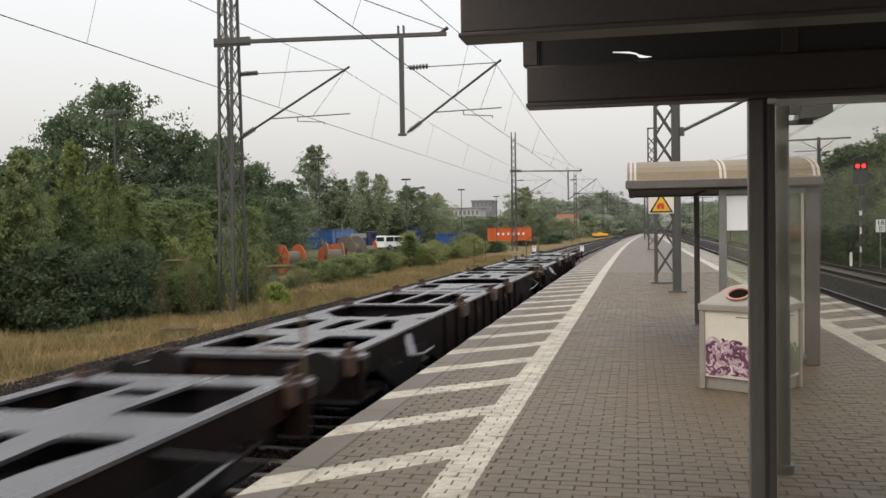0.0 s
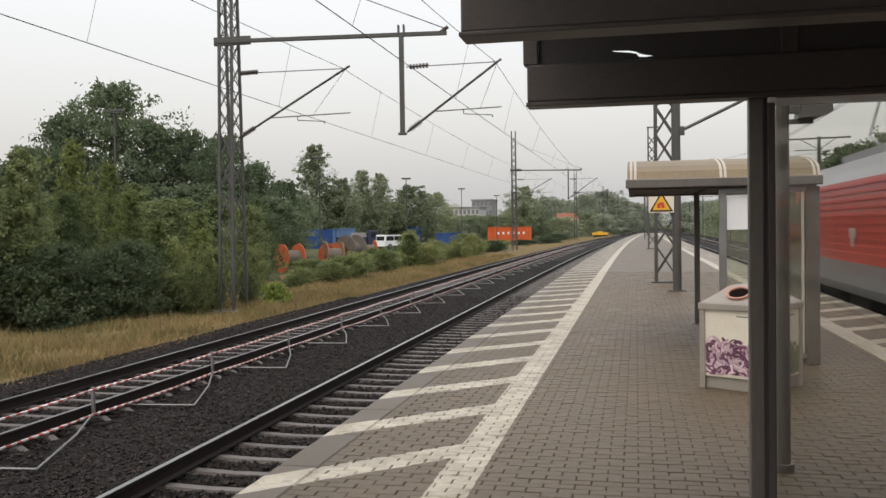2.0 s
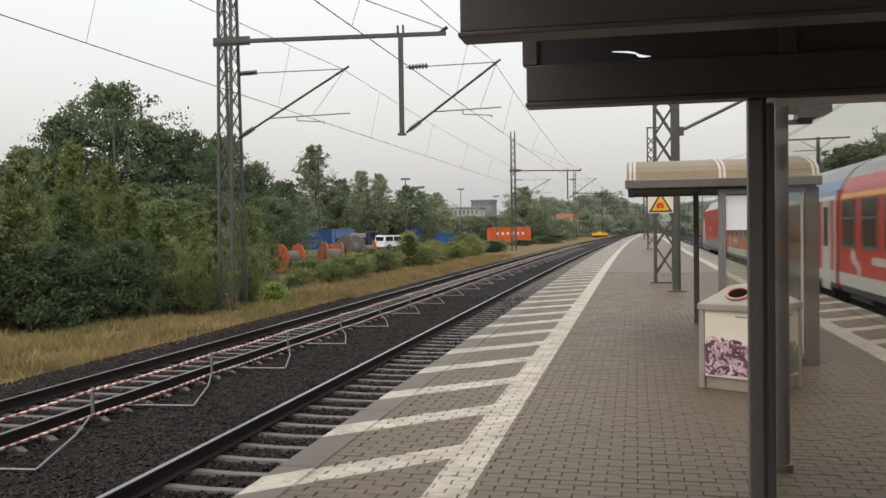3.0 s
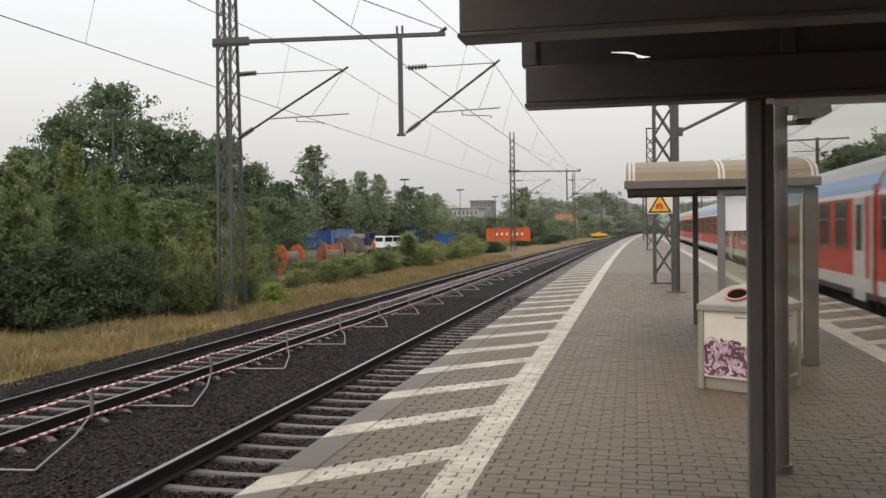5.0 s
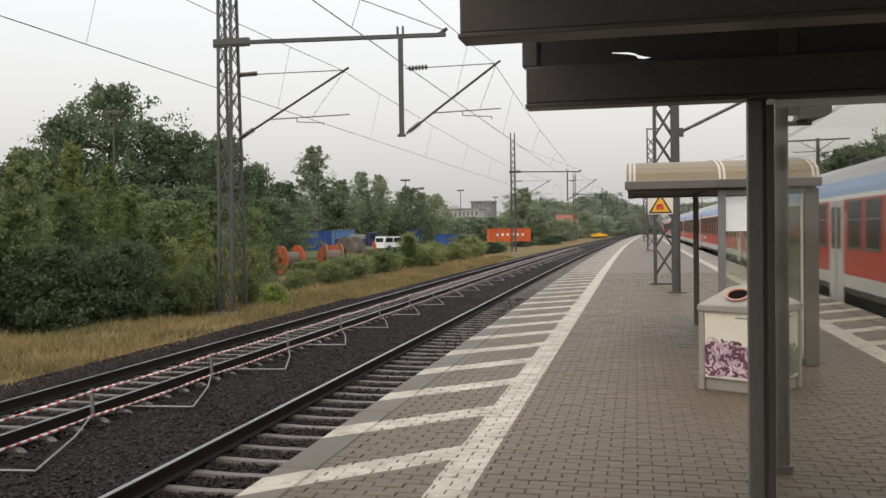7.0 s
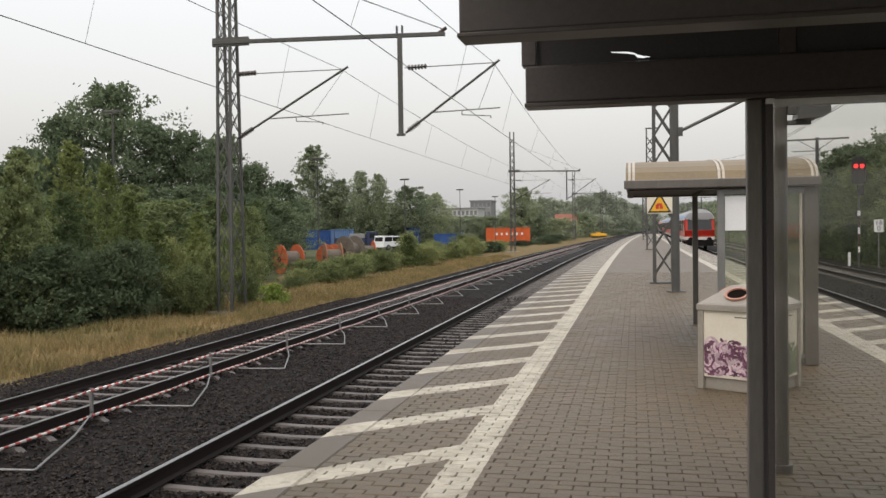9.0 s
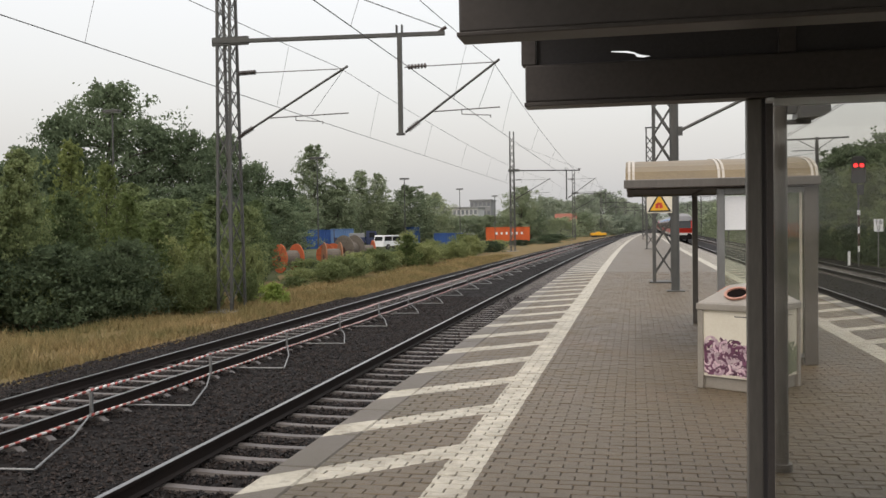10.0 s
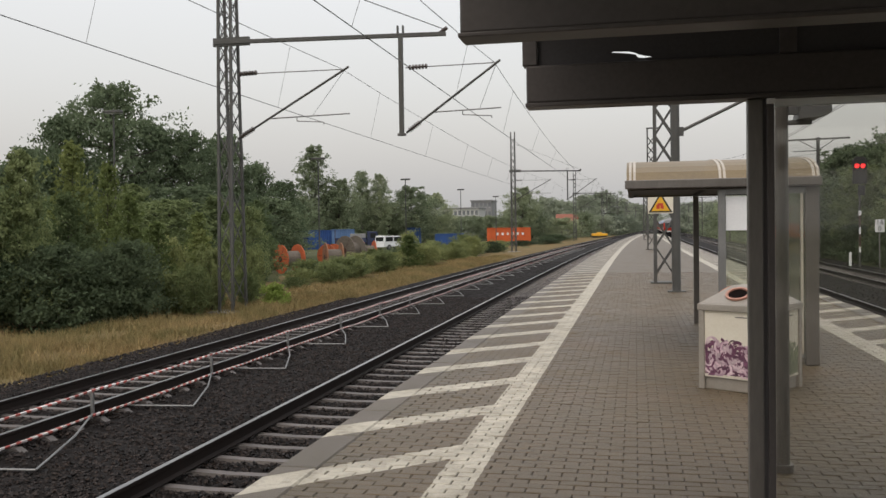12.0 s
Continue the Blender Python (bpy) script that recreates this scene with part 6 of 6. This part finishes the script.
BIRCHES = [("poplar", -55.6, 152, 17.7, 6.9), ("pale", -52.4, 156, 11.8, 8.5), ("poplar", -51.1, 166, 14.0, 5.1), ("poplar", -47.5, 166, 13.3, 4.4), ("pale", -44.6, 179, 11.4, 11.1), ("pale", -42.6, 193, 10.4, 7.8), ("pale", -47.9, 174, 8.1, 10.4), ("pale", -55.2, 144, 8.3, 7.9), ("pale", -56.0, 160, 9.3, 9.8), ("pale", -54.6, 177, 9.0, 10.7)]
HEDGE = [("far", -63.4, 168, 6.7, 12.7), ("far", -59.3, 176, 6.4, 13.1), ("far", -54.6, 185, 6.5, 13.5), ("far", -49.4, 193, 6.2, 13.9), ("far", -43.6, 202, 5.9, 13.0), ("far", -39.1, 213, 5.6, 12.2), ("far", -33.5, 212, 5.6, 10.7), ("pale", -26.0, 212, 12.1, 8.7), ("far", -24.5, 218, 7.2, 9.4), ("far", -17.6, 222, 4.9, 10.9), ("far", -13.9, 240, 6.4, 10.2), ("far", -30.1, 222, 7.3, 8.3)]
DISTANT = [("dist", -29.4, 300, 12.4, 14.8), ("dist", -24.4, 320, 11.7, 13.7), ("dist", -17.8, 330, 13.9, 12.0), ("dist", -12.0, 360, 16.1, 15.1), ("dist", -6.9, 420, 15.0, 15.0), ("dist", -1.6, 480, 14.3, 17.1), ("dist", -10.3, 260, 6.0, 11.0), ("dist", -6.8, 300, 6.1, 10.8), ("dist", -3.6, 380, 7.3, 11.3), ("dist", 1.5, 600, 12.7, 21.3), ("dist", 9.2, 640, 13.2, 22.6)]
RIGHT_SIDE = [("round", 17.0, 78, 8.6, 8.0), ("round", 18.5, 84, 9.6, 8.0), ("alder", 16.5, 72, 7.0, 5.0), ("round", 20.0, 74, 10.0, 8.5), ("alder2", 18.0, 66, 7.5, 5.5), ("round", 21.5, 68, 9.8, 8.0),
              ("shrub", 15.2, 76, 2.6, 4.0), ("shrub", 15.6, 70, 2.6, 4.0), ("shrub", 16.2, 64, 2.4, 4.0), ("shrub", 17.2, 60, 2.6, 4.0), ("round", 17.5, 92, 8.6, 8.0), ("round", 18.0, 102, 8.0, 8.0)]
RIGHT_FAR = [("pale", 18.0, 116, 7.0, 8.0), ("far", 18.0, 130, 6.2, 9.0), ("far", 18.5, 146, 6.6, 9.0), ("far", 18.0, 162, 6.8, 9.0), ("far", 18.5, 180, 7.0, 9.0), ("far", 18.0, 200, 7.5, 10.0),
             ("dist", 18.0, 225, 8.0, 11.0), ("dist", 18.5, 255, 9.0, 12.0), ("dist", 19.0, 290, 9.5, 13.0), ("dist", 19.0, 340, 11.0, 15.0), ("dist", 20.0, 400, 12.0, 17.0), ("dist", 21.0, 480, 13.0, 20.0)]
count = 0
for row in SAPLINGS + SHRUBS + LOOSE + YARD_SHRUBS + MIDDLE_TREES + OAKS + BIRCHES + HEDGE + DISTANT + RIGHT_SIDE + RIGHT_FAR:
    kind, px, py, ph, pw = row
    plant_at(kind, px + (bend(px, py) if px > 12 else 0.0), py, ph, pw, count)
    count += 1


def grass_tufts():
    rng = np.random.default_rng(77)
    n = 170000
    u = rng.uniform(0, 1, n) ** 1.6
    y = 9 + 75 * u
    x = -10.55 - rng.gamma(2.0, 1.3, n) * (0.7 + 0.5 * (y < 32))
    keep = (x > -20) & (np.sin(x * 2.1 + y * 0.7) + np.sin(y * 1.3 - x) + rng.normal(0, 0.8, n) > -0.9)
    x, y, u = x[keep], y[keep], u[keep]
    n = len(x)
    z = np.array([verge_height(a, b) for a, b in zip(x, y)]) - 0.02
    h = rng.uniform(0.08, 0.3, n) * np.clip(0.3 + (-10.6 - x) * 0.6, 0.3, 1.0)
    a = rng.uniform(0, 6.28, n)
    w = 0.008 + 0.014 * u
    dx, dy = np.cos(a) * w, np.sin(a) * w
    lean = rng.normal(0, 0.45, (n, 2)) * h[:, None]
    v = np.stack([np.stack([x - dx, y - dy, z], 1), np.stack([x + dx, y + dy, z], 1), np.stack([x + lean[:, 0], y + lean[:, 1], z + h], 1)], 1).reshape(-1, 3)
    ob = raw("grass_tufts", v.tolist(), np.arange(3 * n).reshape(-1, 3).tolist(), M["blade"])
    tagged(ob, "long dry yellow grass on the verge", "grass", kind="stuff")


grass_tufts()


# ---- the storage yard behind the verge ----
def drum(at, dia, width, turn, flange_mat, label):
    d = thing("cable_drum", label, "cable drum", "cable drums", at=pose(at[0], at[1], -1.2, 0, 0, turn))
    r = dia / 2
    for s in (-1, 1):
        x = s * width / 2
        fl = part("flange", Mesh().tube((x - 0.04, 0, r), (x + 0.04, 0, r), r, n=28), M[flange_mat], d, bevel=0.01)
        part("hub", Mesh().tube((x + s * 0.03, 0, r), (x + s * 0.07, 0, r), r * 0.2, n=14), M["rust"], fl)
        for k in range(6):
            a = k * math.pi / 3
            part("board_joint", Mesh().beam((x + s * 0.043, -r * 0.9 * math.cos(a), r - r * 0.9 * math.sin(a)), (x + s * 0.043, -r * 0.25 * math.cos(a), r - r * 0.25 * math.sin(a)), 0.03, 0.012, up=(1, 0, 0)), M["rust"], fl)
    part("core", Mesh().tube((-width / 2, 0, r), (width / 2, 0, r), r * 0.55, n=20), M["drum_wood"], d)


drum((-22.9, 57.6), 1.95, 1.3, 53, "drum_orange", "cable drum with orange painted flanges")
drum((-23.4, 67.5), 1.8, 1.0, 75, "drum_orange", "cable drum with orange flanges lying askew")
drum((-20.6, 60.0), 2.0, 1.1, 30, "drum_rust", "cable drum with faded rusty flanges behind shrubs")
drum((-22.9, 71.0), 2.4, 1.2, 62, "drum_wood", "large weathered wooden cable drum")
drum((-23.0, 76.5), 1.9, 1.0, 30, "drum_orange", "orange cable drum beside the van")
drum((-27.4, 60.5), 2.6, 1.4, 15, "drum_wood", "pale weathered wooden cable drum")


def container(at, size, turn, key, label, bars=False):
    lx, ly, lz = size
    c = thing("shipping_container", label, "container", "yard containers", at=pose(at[0], at[1], -1.2, 0, 0, turn))
    # corrugated long walls
    n = int(lx / 0.28)
    for s in (-1, 1):
        m = Mesh()
        for i in range(n):
            x0 = -lx / 2 + i * lx / n
            q = lx / n
            off = [0, 0.05, 0.05, 0]
            xs = [x0, x0 + q * 0.25, x0 + q * 0.6, x0 + q * 0.85]
            for j in range(4):
                xa, xb = xs[j], (xs + [x0 + q])[j + 1]
                ya, yb = s * (ly / 2 - off[j]), s * (ly / 2 - (off + [0])[j + 1])
                m.add([(xa, ya, 0.12), (xb, yb, 0.12), (xb, yb, lz - 0.1), (xa, ya, lz - 0.1)], [(0, 1, 2, 3)])
        part("side_wall", m, M[key], c)
        part("bottom_rail", Mesh().box(-lx / 2, lx / 2, s * ly / 2 - 0.06, s * ly / 2 + 0.02, 0, 0.14), M[key], c)
        part("top_rail", Mesh().box(-lx / 2, lx / 2, s * ly / 2 - 0.06, s * ly / 2 + 0.02, lz - 0.12, lz), M[key], c)
    part("end_wall", Mesh().box(-lx / 2, -lx / 2 + 0.06, -ly / 2, ly / 2, 0, lz), M[key], c)
    part("end_wall", Mesh().box(lx / 2 - 0.06, lx / 2, -ly / 2, ly / 2, 0, lz), M[key], c)
    part("roof", Mesh().box(-lx / 2, lx / 2, -ly / 2, ly / 2, lz - 0.06, lz - 0.02), M[key], c)
    if bars:
        for i in range(6):
            part("lettering_bar", Mesh().box(-lx * 0.28 + i * lx * 0.115, -lx * 0.28 + i * lx * 0.115 + lx * 0.045, -ly / 2 - 0.04, -ly / 2 - 0.022, lz * 0.46, lz * 0.64), M["white"], c)


container((-26.2, 190.0), (9.2, 2.4, 2.9), 9, "orange", "orange shipping container with a row of white marks", True)
container((-47.2, 132.0), (6.6, 2.4, 2.9), 20, "blue", "blue shipping container among the parked trucks")
container((-43.0, 130.0), (3.4, 2.2, 3.0), 18, "blue_pale", "faded blue site container with a pale door")
container((-31.6, 154.0), (5.0, 2.3, 2.0), 10, "blue", "blue open-top skip container beside the hedge")
container((-27.8, 150.0), (1.8, 1.8, 1.9), 10, "facade2", "small grey storage box container")
container((-43.5, 176.0), (3.0, 2.3, 3.2), 12, "blue", "blue container half hidden by a sapling")


def yard_truck(at, turn, label, body_key, kind):
    t = thing(kind, label, kind.replace("_", " "), at=pose(at[0], at[1], -1.2, 0, 0, turn))
    if kind == "van":
        body = [(-2.4, 0.45), (2.35, 0.45), (2.45, 1.0), (1.6, 1.15), (1.0, 1.95), (-2.3, 2.0), (-2.45, 1.2)]
        part("body", Mesh().prism_y([(x, z) for x, z in body], -0.95, 0.95), M[body_key], t, bevel=0.05)
        for s in (-0.962, 0.952):
            part("side_window", Mesh().prism_y([(-0.6, 1.2), (1.35, 1.2), (0.88, 1.8), (-0.6, 1.82)], s, s + 0.01), M["dark_glass"], t)
            part("side_window", Mesh().prism_y([(-2.2, 1.2), (-0.75, 1.2), (-0.75, 1.82), (-2.15, 1.82)], s, s + 0.01), M["dark_glass"], t)
        part("rear_window", Mesh().box(-2.46, -2.38, -0.75, 0.75, 1.22, 1.8), M["dark_glass"], t)
        part("bumper", Mesh().box(-2.52, -2.4, -0.95, 0.95, 0.4, 0.6), M["white"], t)
        wheels = (-1.5, 1.6)
    else:
        part("cab", Mesh().prism_y([(1.3, 0.6), (3.0, 0.6), (3.0, 1.6), (2.75, 2.6), (1.3, 2.65)], -1.15, 1.15), M[body_key], t, bevel=0.05)
        part("load_bed", Mesh().box(-3.4, 1.2, -1.2, 1.2, 0.9, 1.1).box(-3.4, 1.2, -1.2, -1.15, 1.1, 1.7).box(-3.4, 1.2, 1.15, 1.2, 1.1, 1.7), M[body_key], t)
        part("tarpaulin", Mesh().box(-1.2, 1.1, -1.1, 1.1, 1.1, 2.3), M["facade2"], t, "grey tarpaulin over the load", bevel=0.08)
        part("windscreen", Mesh().prism_y([(3.005, 1.6), (3.02, 1.6), (2.79, 2.5), (2.77, 2.5)], -1.0, 1.0), M["dark_glass"], t)
        part("side_window", Mesh().box(1.8, 2.6, -1.165, -1.152, 1.65, 2.35), M["dark_glass"], t)
        part("stanchion", Mesh().box(-3.4, -3.3, -1.2, -1.1, 1.0, 2.9), M["rust"], t)
        wheels = (-2.3, 2.1)
    for x in wheels:
        for y in (-0.9, 0.9):
            w = part("wheel", Mesh().tube((x, y - 0.12, 0.38), (x, y + 0.12, 0.38), 0.38, n=18), M["black"], t)
            part("rim", Mesh().tube((x, y - 0.13, 0.38), (x, y + 0.13, 0.38), 0.2, n=12), M["galv"], w)


yard_truck((-33.8, 124.0), 60, "white van parked between weeds in the yard", "white", "van")
yard_truck((-40.0, 128.0), 15, "dark blue truck with a tarpaulin load", "navy", "truck")
yard_truck((-50.5, 126.0), 12, "dark flatbed truck with a rusty stanchion", "navy", "truck")

machine = thing("track_machine", "low yellow machine parked beside the far track", "machine", at=pose(-8.7, 226, -1.15, 0, 0, 8))
part("body", Mesh().box(-1.9, 1.9, -1.0, 1.0, 0.5, 1.1).box(-0.6, 0.5, -0.9, 0.9, 1.1, 1.4), M["yellow"], machine, bevel=0.05)
part("chassis", Mesh().box(-1.7, 1.7, -0.9, 0.9, 0.0, 0.5), M["black"], machine)
crate = thing("purple_crate", "purple plastic crate in the bushes", "crate", at=pose(-31.0, 57.5, -1.2, 0, 0, -30))
part("box", Mesh().box(-0.6, 0.6, -0.4, 0.4, 0, 1.0), M["purple"], crate, bevel=0.03)
part("rim", Mesh().box(-0.64, 0.64, -0.44, 0.44, 0.92, 1.0), M["purple"], crate)
M_bag = thing("blue_bag", "blue plastic bag caught in the bushes", "bag", at=pose(-24.6, 38.0, -1.2, 0, 0, 20))
part("bag", Mesh().tube((0, 0, 0), (0, 0, 0.5), 0.3, 0.4, n=9).tube((0, 0, 0.5), (0.05, 0, 1.5), 0.4, 0.08, n=9), M["blue_pale"], M_bag, bevel=0.05)


def yard_lamp(x, y, z, head):
    t = thing("yard_lamp", "tall slim grey lamp post with a flat twin head", "lamp post", "yard lamps", at=pose(x, y, -1.2))
    part("post", Mesh().tube((0, 0, 0), (0, 0, z + 1.2), 0.075, 0.05, n=10), M["mast"], t)
    part("lamp_head", Mesh().box(-head / 2, head / 2, -0.2, 0.2, z + 1.15, z + 1.32), M["mast"], t, bevel=0.03)
    part("diffuser", Mesh().box(-head / 2 + 0.05, head / 2 - 0.05, -0.15, 0.15, z + 1.12, z + 1.149), M["facade"], t)


for row in ((-31.1, 50, 9.05, 1.1), (-27.0, 75, 7.9, 1.3), (-26.85, 105, 7.6, 1.1), (-26.85, 140, 7.75, 1.1), (-25.85, 170, 7.6, 1.1)):
    yard_lamp(*row)


def far_house(name, label, x0, x1, y, depth, zt, storeys, cols, wall, flat=True):
    b = thing(name, label, "building", at=pose(x0, y, -1.2))
    w, h = x1 - x0, zt + 1.2
    part("wall", Mesh().box(0, w, 0, depth, 0, h), M[wall], b)
    if flat:
        part("roof", Mesh().box(-0.3, w + 0.3, -0.3, depth + 0.3, h, h + 0.5), M["facade2"], b)
    else:
        part("roof", Mesh().prism_x([(-0.5, h), (depth + 0.5, h), (depth / 2, h + depth * 0.35)], -0.4, w + 0.4), M["roof_tile"], b)
    sh = h / storeys
    for i in range(storeys):
        for j in range(cols):
            cx = (j + 0.5) * w / cols
            win = part("window", Mesh().box(cx - w / cols * 0.32, cx + w / cols * 0.32, -0.06, -0.02, i * sh + sh * 0.35, i * sh + sh * 0.82), M["far_glass"], b)
            part("sill", Mesh().box(cx - w / cols * 0.35, cx + w / cols * 0.35, -0.15, -0.02, i * sh + sh * 0.3, i * sh + sh * 0.35), M["facade"], win)


far_house("office_building", "pale flat-roofed office block rising behind the hedge", -64.4, -51.5, 300, 14, 8.2, 3, 9, "facade")
far_house("apartment_block", "grey apartment block behind the trees", -58.0, -50.5, 322, 12, 11.3, 4, 5, "facade2")
far_house("white_hall", "long pale hall behind the distant trees", -46.5, -35.0, 420, 14, 11.5, 3, 8, "facade")
far_house("brick_house", "low house with a red tiled roof among the trees", -20.0, -15.0, 236, 7, 2.6, 1, 3, "facade2", False)


kerbs()
paving()


# ---- what moves ----
def motions():
    times = [0.0, 1.0, 2.0, 3.0, 4.0, 5.0, 6.0, 7.0, 8.0, 9.0, 10.0, 11.0, 12.0]
    for w, back in wagons:
        walk(w, [(t, pose(-4.09 + bend(-4.09, 40 - 24.7 * t + back), 48.45 - 24.7 * t + back, RAIL_Z)) for t in times])
    for i, c in enumerate(cars + [loco]):
        rows = []
        for t in times:
            y = 18.85 + 37.87 * (t - 2.2) + (9.0 if c is loco else -13.2 - 26.4 * i)
            turn = math.degrees(math.atan2(bend(6.06, y - 9) - bend(6.06, y + 9), 18))
            rows.append((t, pose(6.06 + bend(6.06, y), y, RAIL_Z, 0, 0, turn)))
        walk(c, rows)


motions()
